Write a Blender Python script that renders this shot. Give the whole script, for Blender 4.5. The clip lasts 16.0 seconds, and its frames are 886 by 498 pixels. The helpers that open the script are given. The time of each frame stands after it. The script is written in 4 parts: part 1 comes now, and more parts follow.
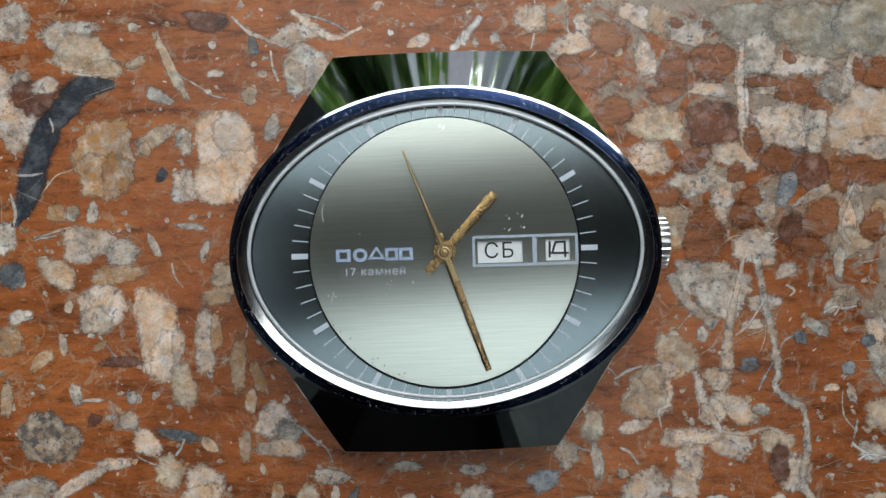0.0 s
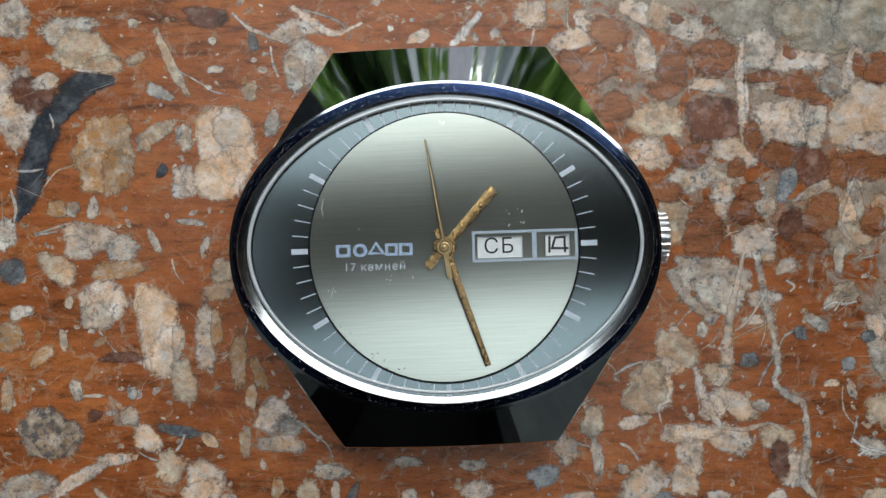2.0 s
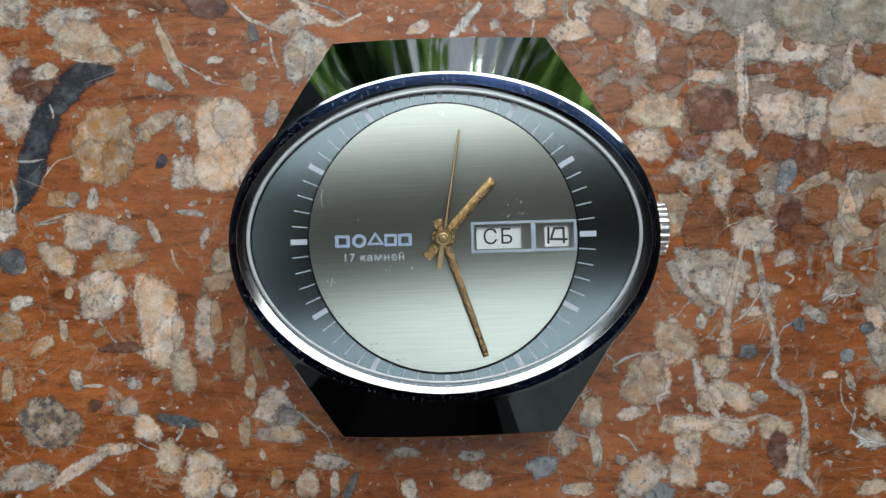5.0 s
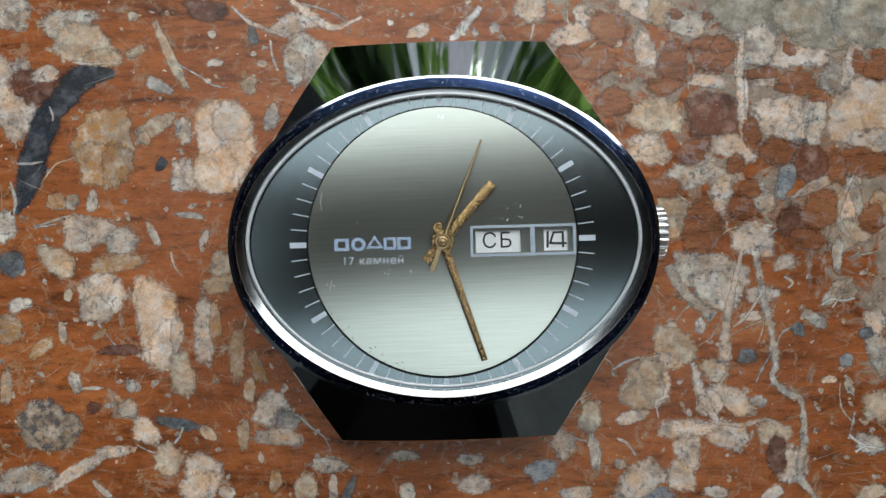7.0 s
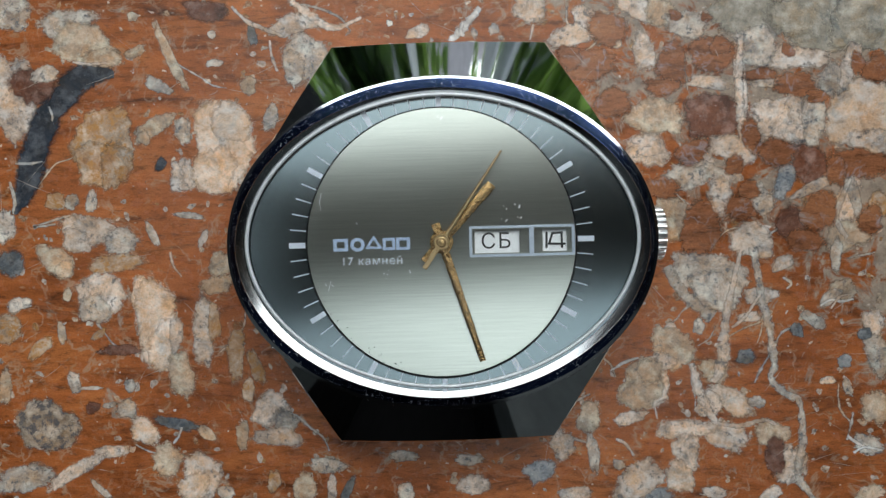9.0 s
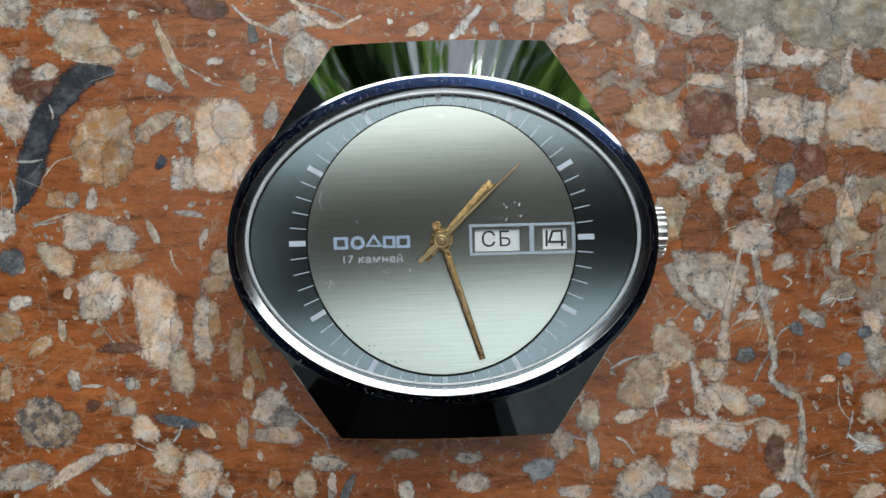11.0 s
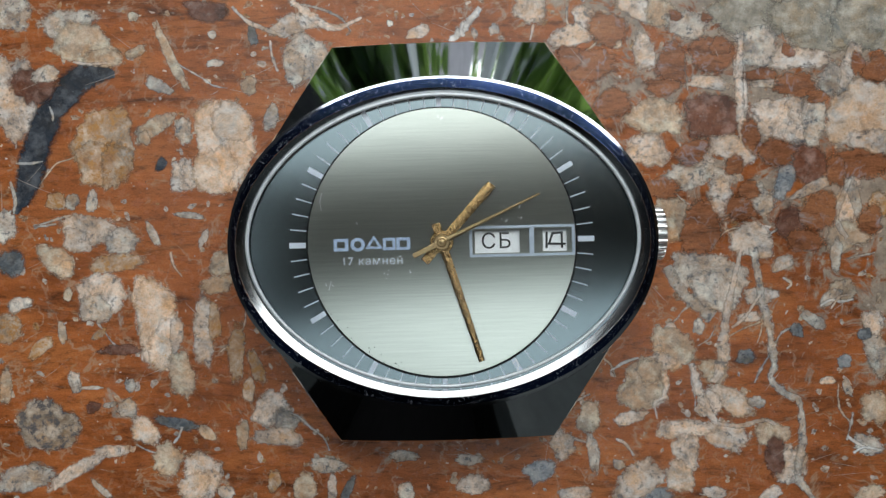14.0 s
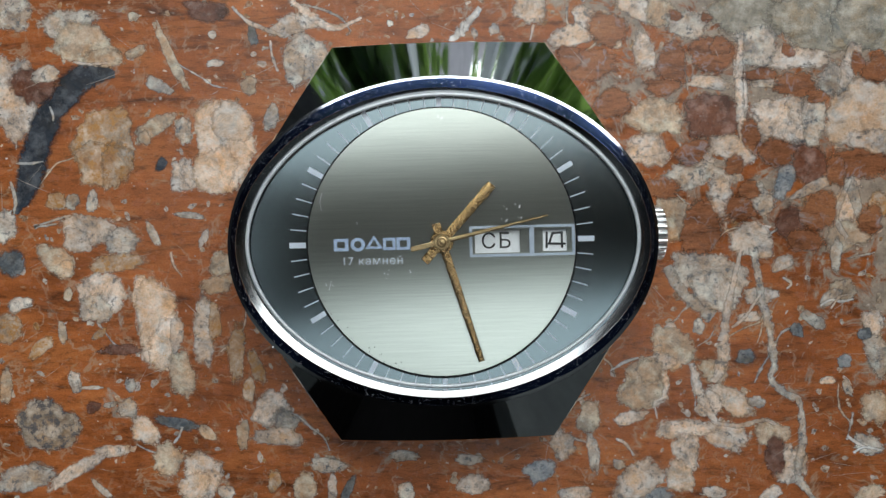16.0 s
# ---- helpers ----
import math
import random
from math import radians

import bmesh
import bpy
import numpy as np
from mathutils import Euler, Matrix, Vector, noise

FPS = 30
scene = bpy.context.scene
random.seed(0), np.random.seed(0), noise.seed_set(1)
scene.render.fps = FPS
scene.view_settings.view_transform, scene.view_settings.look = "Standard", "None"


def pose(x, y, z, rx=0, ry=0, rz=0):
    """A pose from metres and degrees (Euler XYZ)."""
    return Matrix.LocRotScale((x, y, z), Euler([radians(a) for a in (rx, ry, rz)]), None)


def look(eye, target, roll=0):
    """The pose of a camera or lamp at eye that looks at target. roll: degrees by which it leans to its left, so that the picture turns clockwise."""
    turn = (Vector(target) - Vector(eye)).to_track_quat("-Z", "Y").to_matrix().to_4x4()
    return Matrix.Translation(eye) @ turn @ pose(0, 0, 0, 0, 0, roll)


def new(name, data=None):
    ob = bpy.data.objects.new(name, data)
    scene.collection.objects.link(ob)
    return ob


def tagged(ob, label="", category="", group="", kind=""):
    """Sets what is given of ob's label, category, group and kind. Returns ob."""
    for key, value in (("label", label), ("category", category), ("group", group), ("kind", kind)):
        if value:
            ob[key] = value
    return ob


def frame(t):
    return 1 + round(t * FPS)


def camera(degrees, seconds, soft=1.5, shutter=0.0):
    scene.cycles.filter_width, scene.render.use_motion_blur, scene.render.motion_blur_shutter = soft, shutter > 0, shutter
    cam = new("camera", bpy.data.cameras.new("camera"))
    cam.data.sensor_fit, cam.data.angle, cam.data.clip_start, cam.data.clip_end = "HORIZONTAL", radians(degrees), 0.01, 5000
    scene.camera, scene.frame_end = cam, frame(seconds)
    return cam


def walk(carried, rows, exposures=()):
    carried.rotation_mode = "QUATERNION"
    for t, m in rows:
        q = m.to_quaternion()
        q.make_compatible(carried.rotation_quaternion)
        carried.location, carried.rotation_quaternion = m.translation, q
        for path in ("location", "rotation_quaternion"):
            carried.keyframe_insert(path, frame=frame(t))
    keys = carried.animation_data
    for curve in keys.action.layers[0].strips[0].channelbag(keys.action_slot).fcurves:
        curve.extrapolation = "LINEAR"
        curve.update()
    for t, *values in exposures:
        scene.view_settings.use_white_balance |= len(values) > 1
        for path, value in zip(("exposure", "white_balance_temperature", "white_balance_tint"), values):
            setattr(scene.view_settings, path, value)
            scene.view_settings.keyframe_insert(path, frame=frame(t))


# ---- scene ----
MM = 0.001
SECONDS = 16.0

# camera and its drift
cam = camera(56, SECONDS, soft=1.4)
WAY = [
    (0.0, pose(-0.000507, 0.000581, 0.087768, 0.331, -0.177, -0.400)),
    (0.5, pose(-0.000486, 0.000498, 0.087777, 0.360, -0.168, -0.412)),
    (1.0, pose(-0.000465, 0.000387, 0.087782, 0.335, -0.150, -0.420)),
    (1.5, pose(-0.000436, 0.000286, 0.087788, 0.317, -0.132, -0.415)),
    (2.0, pose(-0.000399, 0.000192, 0.087807, 0.286, -0.109, -0.406)),
    (2.5, pose(-0.000348, 0.000107, 0.087843, 0.244, -0.100, -0.387)),
    (3.0, pose(-0.000305, 0.000034, 0.087869, 0.186, -0.074, -0.374)),
    (3.5, pose(-0.000263, -0.000034, 0.087884, 0.106, -0.051, -0.366)),
    (4.0, pose(-0.000227, -0.000102, 0.087891, -0.007, -0.026, -0.353)),
    (4.5, pose(-0.000191, -0.000138, 0.087895, -0.076, -0.009, -0.329)),
    (5.0, pose(-0.000158, -0.000147, 0.087898, -0.107, 0.002, -0.295)),
    (5.5, pose(-0.000128, -0.000132, 0.087900, -0.106, 0.008, -0.255)),
    (6.0, pose(-0.000104, -0.000099, 0.087901, -0.079, 0.010, -0.209)),
    (6.5, pose(-0.000086, -0.000050, 0.087901, -0.031, 0.008, -0.160)),
    (7.0, pose(-0.000076, 0.000009, 0.087902, 0.031, 0.004, -0.109)),
    (7.5, pose(-0.000067, 0.000058, 0.087909, 0.082, -0.003, -0.061)),
    (8.0, pose(-0.000055, 0.000084, 0.087925, 0.103, -0.005, -0.036)),
    (8.5, pose(-0.000033, 0.000075, 0.087952, 0.071, -0.027, -0.032)),
    (9.0, pose(-0.000021, 0.000052, 0.087975, 0.030, -0.025, -0.036)),
    (9.5, pose(-0.000011, 0.000029, 0.087992, -0.002, -0.019, -0.034)),
    (10.0, pose(-0.000002, 0.000007, 0.088003, -0.024, -0.011, -0.028)),
    (10.5, pose(0.000004, -0.000010, 0.088009, -0.037, -0.003, -0.020)),
    (11.0, pose(0.000008, -0.000023, 0.088011, -0.042, 0.003, -0.013)),
    (11.5, pose(0.000009, -0.000027, 0.088008, -0.041, 0.006, -0.009)),
    (12.0, pose(0.000006, -0.000023, 0.088003, -0.032, 0.004, -0.009)),
    (12.5, pose(0.000000, -0.000000, 0.088000, 0.000, 0.000, 0.000)),
    (13.0, pose(-0.000006, 0.000025, 0.088010, 0.035, -0.007, 0.005)),
    (13.5, pose(-0.000014, 0.000033, 0.088028, 0.043, -0.009, -0.002)),
    (14.0, pose(-0.000019, 0.000034, 0.088043, 0.042, -0.012, -0.007)),
    (14.5, pose(-0.000019, 0.000034, 0.088052, 0.041, -0.017, -0.009)),
    (15.0, pose(-0.000018, 0.000033, 0.088054, 0.038, -0.014, -0.009)),
    (15.5, pose(-0.000013, 0.000034, 0.088060, 0.037, -0.009, -0.007)),
    (16.0, pose(-0.000008, 0.000035, 0.088070, 0.036, 0.001, -0.009)),
]
walk(cam, WAY, [(0.0, 0.0), (16.0, 0.0)])

# sky and a weak sun behind thin cloud, over the garden side
world = bpy.data.worlds.new("overcast_sky")
scene.world = world
world.use_nodes = True
SKY = world.node_tree.nodes.new("ShaderNodeTexSky")
SKY.sky_type, SKY.sun_disc = "NISHITA", False
SKY.sun_elevation, SKY.sun_rotation = radians(59), radians(20)
SKY.air_density, SKY.dust_density, SKY.ozone_density = 1.0, 5.0, 1.0
SKY_BACK = world.node_tree.nodes["Background"]
SKY_BACK.inputs["Strength"].default_value = 0.05
world.node_tree.links.new(SKY.outputs[0], SKY_BACK.inputs["Color"])
SUN = new("sun", bpy.data.lights.new("sun", "SUN"))
SUN.data.energy, SUN.data.angle, SUN.data.color = 4.0, radians(82), (0.91, 1.0, 1.03)
SUN.matrix_world = look((0.4, 1.12, 2.0), (0, 0, 0))


# ---- materials ----
def shader(name):
    m = bpy.data.materials.new(name)
    m.use_nodes = True
    return m, m.node_tree.nodes, m.node_tree.links, m.node_tree.nodes["Principled BSDF"]


def ramp(nodes, links, source, stops):
    r = nodes.new("ShaderNodeValToRGB")
    while len(r.color_ramp.elements) < len(stops):
        r.color_ramp.elements.new(0.5)
    for e, (p, c) in zip(r.color_ramp.elements, stops):
        e.position = p
        e.color = (*c, 1) if len(c) == 3 else (c[0], c[0], c[0], 1)
    links.new(source, r.inputs[0])
    return r.outputs[0]


def noise_of(nodes, links, size, detail=4, rough=0.6, stretch=(1, 1, 1), shift=0.0, by_place=False, twist=0.0):
    """Noise whose grain is about `size` millimetres wide."""
    tc = nodes.new("ShaderNodeNewGeometry" if by_place else "ShaderNodeTexCoord")
    mp = nodes.new("ShaderNodeMapping")
    mp.inputs["Scale"].default_value = [s / (size * MM) for s in stretch]
    mp.inputs["Location"].default_value = (shift, shift * 0.7, shift * 1.3)
    links.new(tc.outputs["Position" if by_place else "Object"], mp.inputs["Vector"])
    n = nodes.new("ShaderNodeTexNoise")
    n.inputs["Scale"].default_value = 1.0
    n.inputs["Detail"].default_value, n.inputs["Roughness"].default_value = detail, rough
    n.inputs["Distortion"].default_value = twist
    links.new(mp.outputs[0], n.inputs["Vector"])
    return n.outputs["Fac"]


def mix(nodes, links, fac, a, b, how="MIX"):
    m = nodes.new("ShaderNodeMix")
    m.data_type, m.blend_type = "RGBA", how
    for value, socket in ((fac, m.inputs[0]), (a, m.inputs[6]), (b, m.inputs[7])):
        if isinstance(value, (int, float)):
            socket.default_value = value
        elif isinstance(value, tuple):
            socket.default_value = (*value, 1)
        else:
            links.new(value, socket)
    return m.outputs[2]


def bump(nodes, links, p, height, strength, depth):
    b = nodes.new("ShaderNodeBump")
    b.inputs["Strength"].default_value, b.inputs["Distance"].default_value = strength, depth * MM
    links.new(height, b.inputs["Height"])
    links.new(b.outputs[0], p.inputs["Normal"])


def binder_tone(nodes, links, mottled=True):
    """Red-brown binder of the breccia: darker streaks along x, pores, and pale mottling thickest to the north-east."""
    cloud = ramp(nodes, links, noise_of(nodes, links, 6, 8, 0.66, (0.5, 1.2, 1), 2.0, True, 0.6), [(0.3, (0.16, 0.045, 0.012)), (0.5, (0.285, 0.085, 0.024)), (0.7, (0.36, 0.122, 0.036))])
    lines = ramp(nodes, links, noise_of(nodes, links, 2.2, 8, 0.72, (0.24, 1.3, 1), 5.0, True, 0.7), [(0.32, (0.1,)), (0.46, (0.95,)), (0.72, (1.5,))])
    tone = mix(nodes, links, 0.8, cloud, lines, "MULTIPLY")
    pores = ramp(nodes, links, noise_of(nodes, links, 0.6, 5, 0.75, (0.35, 1, 1), 1.0, True), [(0.34, (0.2,)), (0.45, (1.0,)), (0.75, (1.4,))])
    tone = mix(nodes, links, 0.6, tone, pores, "MULTIPLY")
    grain = ramp(nodes, links, noise_of(nodes, links, 0.16, 3, 0.7, by_place=True), [(0.25, (0.55,)), (0.75, (1.4,))])
    tone = mix(nodes, links, 0.7, tone, grain, "MULTIPLY")
    hair = ramp(nodes, links, noise_of(nodes, links, 7.0, 5, 0.6, shift=14.0, by_place=True, twist=0.5), [(0.482, (0,)), (0.5, (1,)), (0.518, (0,))])
    patch = ramp(nodes, links, noise_of(nodes, links, 4.0, 4, 0.6, shift=23.0, by_place=True), [(0.42, (0,)), (0.58, (0.6,))])
    tone = mix(nodes, links, mix(nodes, links, 1.0, hair, patch, "MULTIPLY"), tone, (0.4, 0.29, 0.2))
    smear = ramp(nodes, links, noise_of(nodes, links, 1.3, 8, 0.7, (0.6, 1, 1), 27.0, True, 0.8), [(0.58, (0,)), (0.68, (0.7,))])
    tone = mix(nodes, links, smear, tone, (0.34, 0.22, 0.13))
    if not mottled:
        return tone
    place = nodes.new("ShaderNodeNewGeometry")
    sep = nodes.new("ShaderNodeSeparateXYZ")
    links.new(place.outputs["Position"], sep.inputs[0])
    lean = nodes.new("ShaderNodeMath")
    lean.operation = "MULTIPLY_ADD"
    links.new(sep.outputs["X"], lean.inputs[0])
    lean.inputs[1].default_value = 0.9
    links.new(sep.outputs["Y"], lean.inputs[2])
    far = nodes.new("ShaderNodeMapRange")
    far.inputs["From Min"].default_value, far.inputs["From Max"].default_value = 0.022, 0.044
    far.inputs["To Min"].default_value, far.inputs["To Max"].default_value = -0.085, 0.1
    links.new(lean.outputs[0], far.inputs[0])
    add = nodes.new("ShaderNodeMath")
    links.new(noise_of(nodes, links, 3.6, 9, 0.7, shift=7.0, by_place=True, twist=0.9), add.inputs[0])
    links.new(far.outputs[0], add.inputs[1])
    where = ramp(nodes, links, add.outputs[0], [(0.52, (0,)), (0.6, (0.9,))])
    pale = ramp(nodes, links, noise_of(nodes, links, 1.4, 6, 0.75, shift=4.0, by_place=True), [(0.3, (0.15, 0.13, 0.11)), (0.7, (0.45, 0.37, 0.29))])
    return mix(nodes, links, where, tone, pale)


def stone_finish(nodes, links, p, tone):
    links.new(tone, p.inputs["Base Color"])
    links.new(ramp(nodes, links, noise_of(nodes, links, 1.3, 5, shift=2.0, by_place=True), [(0.3, (0.15,)), (0.7, (0.34,))]), p.inputs["Roughness"])
    p.inputs["Specular IOR Level"].default_value = 0.22
    bump(nodes, links, p, noise_of(nodes, links, 0.5, 7, 0.75, (0.6, 1, 1), by_place=True), 0.3, 0.06)


def matrix_material():
    m, nodes, links, p = shader("red_brown_stone")
    stone_finish(nodes, links, p, binder_tone(nodes, links))
    return m


def stone_material(name, low=None, mid=None, high=None, fleck=None, fleck_at=0.66):
    """Polished fragment: a cloudy base of three tones, grain, flecks, ochre stain, and a crumbling rim that lets the stone below show."""
    m, nodes, links, p = shader(name)
    if low and low[0] > low[2] * 1.2:
        low, mid, high = [(r * k * 1.03, g * k * 0.97, b * k * 0.94) for (r, g, b), k in ((low, 1.02), (mid, 1.08), (high, 1.14))]
    if low is None:
        tone = mix(nodes, links, 1.0, binder_tone(nodes, links, False), (0.84, 1.1, 1.75), "MULTIPLY")
    else:
        info = nodes.new("ShaderNodeObjectInfo")
        cloud = ramp(nodes, links, noise_of(nodes, links, 2.2, 9, 0.76, shift=3.0, by_place=True, twist=0.5), [(0.35, low), (0.5, mid), (0.65, high)])
        stain = ramp(nodes, links, noise_of(nodes, links, 2.8, 7, 0.72, shift=12.0, by_place=True), [(0.46, (0,)), (0.66, (0.6,))])
        tone = mix(nodes, links, stain, cloud, mix(nodes, links, 1.0, cloud, (1.2, 0.82, 0.44), "MULTIPLY"))
        cool = ramp(nodes, links, noise_of(nodes, links, 3.2, 8, 0.74, shift=41.0, by_place=True, twist=0.9), [(0.5, (0,)), (0.62, (0.8,))])
        tone = mix(nodes, links, cool, tone, mix(nodes, links, 1.0, tone, (0.52, 0.62, 0.74), "MULTIPLY"))
        bloom = ramp(nodes, links, noise_of(nodes, links, 1.7, 5, 0.65, shift=17.0, by_place=True), [(0.48, (0,)), (0.68, (0.55,))])
        tone = mix(nodes, links, bloom, tone, tuple(min(0.8, c * 1.35 + 0.12) for c in high))
        spots = ramp(nodes, links, noise_of(nodes, links, 0.75, 7, 0.75, shift=9.0, by_place=True), [(fleck_at - 0.08, (0,)), (fleck_at, (1,))])
        tone = mix(nodes, links, spots, tone, fleck)
        pits = ramp(nodes, links, noise_of(nodes, links, 0.42, 5, 0.75, shift=21.0, by_place=True), [(0.3, (0.35,)), (0.39, (1.0,)), (0.7, (1.2,))])
        tone = mix(nodes, links, 0.75, tone, pits, "MULTIPLY")
        grain = ramp(nodes, links, noise_of(nodes, links, 0.2, 4, 0.75, by_place=True), [(0.25, (0.6,)), (0.75, (1.4,))])
        tone = mix(nodes, links, 0.45, tone, grain, "MULTIPLY")
        glint = ramp(nodes, links, noise_of(nodes, links, 0.5, 4, 0.7, shift=47.0, by_place=True), [(0.66, (0,)), (0.73, (0.8,))])
        tone = mix(nodes, links, glint, tone, tuple(min(0.85, c * 1.3 + 0.2) for c in high))
        one = ramp(nodes, links, info.outputs["Random"], [(0.0, (0.72,)), (1.0, (1.1,))])
        tone = mix(nodes, links, 0.8, tone, one, "MULTIPLY")
    rim = nodes.new("ShaderNodeAttribute")
    rim.attribute_name = "core"
    add = nodes.new("ShaderNodeMath")
    add.operation = "MULTIPLY_ADD"
    links.new(noise_of(nodes, links, 1.1, 9, 0.74, shift=31.0, by_place=True, twist=0.8), add.inputs[0])
    add.inputs[1].default_value = 1.1
    links.new(rim.outputs["Fac"], add.inputs[2])
    whole = ramp(nodes, links, add.outputs[0], [(0.54, (0,)), (0.84, (1,))])
    if low:
        fringe = ramp(nodes, links, add.outputs[0], [(0.68, (0.22,)), (1.0, (0,))])
        tone = mix(nodes, links, fringe, tone, mix(nodes, links, 1.0, tone, (0.6, 0.62, 0.62), "MULTIPLY"))
    stone_finish(nodes, links, p, tone)
    gone, both = nodes.new("ShaderNodeBsdfTransparent"), nodes.new("ShaderNodeMixShader")
    links.new(whole, both.inputs[0])
    links.new(gone.outputs[0], both.inputs[1])
    links.new(p.outputs[0], both.inputs[2])
    links.new(both.outputs[0], nodes["Material Output"].inputs[0])
    return m


def metal(name, colour, rough, wear=0.0, wear_colour=(0.7, 0.72, 0.75), wear_size=0.35, metallic=1.0, relief=0.0, bare=False):
    m, nodes, links, p = shader(name)
    p.inputs["Metallic"].default_value = metallic
    tone = mix(nodes, links, ramp(nodes, links, noise_of(nodes, links, 1.5, 4), [(0.3, (0,)), (0.7, (1,))]), tuple(c * 0.95 for c in colour), tuple(min(1, c * 1.04) for c in colour))
    rgh = ramp(nodes, links, noise_of(nodes, links, 0.8, 4, shift=5.0), [(0.3, (rough * 0.9,)), (0.7, (rough * 1.1,))])
    if wear:
        worn = ramp(nodes, links, noise_of(nodes, links, wear_size, 6, 0.8, shift=2.0, twist=1.0), [(0.62 - wear, (0,)), (0.68 - wear, (1,))])
        tone = mix(nodes, links, worn, tone, wear_colour)
        rgh = mix(nodes, links, worn, rgh, (0.4, 0.4, 0.4))
        if bare:
            links.new(mix(nodes, links, worn, (1.0, 1.0, 1.0), (0.2, 0.2, 0.2)), p.inputs["Metallic"])
    links.new(tone, p.inputs["Base Color"])
    links.new(rgh, p.inputs["Roughness"])
    if relief:
        bump(nodes, links, p, noise_of(nodes, links, 0.24, 3, 0.6, shift=8.0), 1.0, relief)
    return m


def brushed(name, colour, rough, grain):
    """Metal brushed along x: the grooves stretch its reflections towards y."""
    m, nodes, links, p = shader(name)
    p.inputs["Metallic"].default_value = 1.0
    streak = noise_of(nodes, links, 0.16, 3, 0.6, (0.02, 1, 1), 2.0)
    tone = mix(nodes, links, ramp(nodes, links, streak, [(0.3, (0,)), (0.7, (1,))]), tuple(c * (1 - grain) for c in colour), tuple(c * (1 + grain * 0.6) for c in colour))
    links.new(tone, p.inputs["Base Color"])
    links.new(ramp(nodes, links, noise_of(nodes, links, 0.2, 3, 0.6, (0.02, 1, 1), 6.0), [(0.3, (rough * 0.98,)), (0.7, (rough * 1.02,))]), p.inputs["Roughness"])
    p.inputs["Anisotropic"].default_value = 0.75
    along = nodes.new("ShaderNodeTangent")
    along.direction_type, along.uv_map = "UV_MAP", "grain"
    links.new(along.outputs[0], p.inputs["Tangent"])
    return m


def grained(ob):
    """Lays the brushing direction of a flat plate along x."""
    uv = ob.data.uv_layers.new(name="grain")
    for loop in ob.data.loops:
        v = ob.data.vertices[loop.vertex_index].co
        uv.data[loop.index].uv = (v.x * 20, v.y * 20)
    return ob


def paint(name, colour, rough=0.5, vary=0.12, size=1.0):
    m, nodes, links, p = shader(name)
    n = ramp(nodes, links, noise_of(nodes, links, size, 5), [(0.3, (1 - vary,)), (0.7, (1 + vary,))])
    links.new(mix(nodes, links, 1.0, colour, n, "MULTIPLY"), p.inputs["Base Color"])
    links.new(ramp(nodes, links, noise_of(nodes, links, size * 0.4, 4), [(0.3, (rough * 0.8,)), (0.7, (rough * 1.2,))]), p.inputs["Roughness"])
    return m


def leaf(name, colour):
    """Thin leaf: half of the light that it scatters passes through it."""
    m = paint(name, colour, 0.5, 0.5, 60)
    nodes, links = m.node_tree.nodes, m.node_tree.links
    p = nodes["Principled BSDF"]
    through_leaf, both = nodes.new("ShaderNodeBsdfTranslucent"), nodes.new("ShaderNodeMixShader")
    through_leaf.inputs[0].default_value = (colour[0] * 2.4, colour[1] * 2.4, colour[2] * 2.0, 1)
    both.inputs[0].default_value = 0.5
    links.new(p.outputs[0], both.inputs[1])
    links.new(through_leaf.outputs[0], both.inputs[2])
    links.new(both.outputs[0], nodes["Material Output"].inputs[0])
    return m


def clear_glass(name):
    """Thin clear crystal: lets light straight through and mirrors by Fresnel."""
    m, nodes, links, p = shader(name)
    out = nodes["Material Output"]
    nodes.remove(p)
    see, shine, fres, both = (nodes.new("ShaderNodeBsdfTransparent"), nodes.new("ShaderNodeBsdfGlossy"), nodes.new("ShaderNodeFresnel"), nodes.new("ShaderNodeMixShader"))
    see.inputs[0].default_value = (0.97, 0.985, 0.985, 1)
    shine.inputs["Roughness"].default_value = 0.25
    fres.inputs["IOR"].default_value = 1.28
    links.new(fres.outputs[0], both.inputs[0])
    links.new(see.outputs[0], both.inputs[1])
    links.new(shine.outputs[0], both.inputs[2])
    links.new(both.outputs[0], out.inputs[0])
    return m


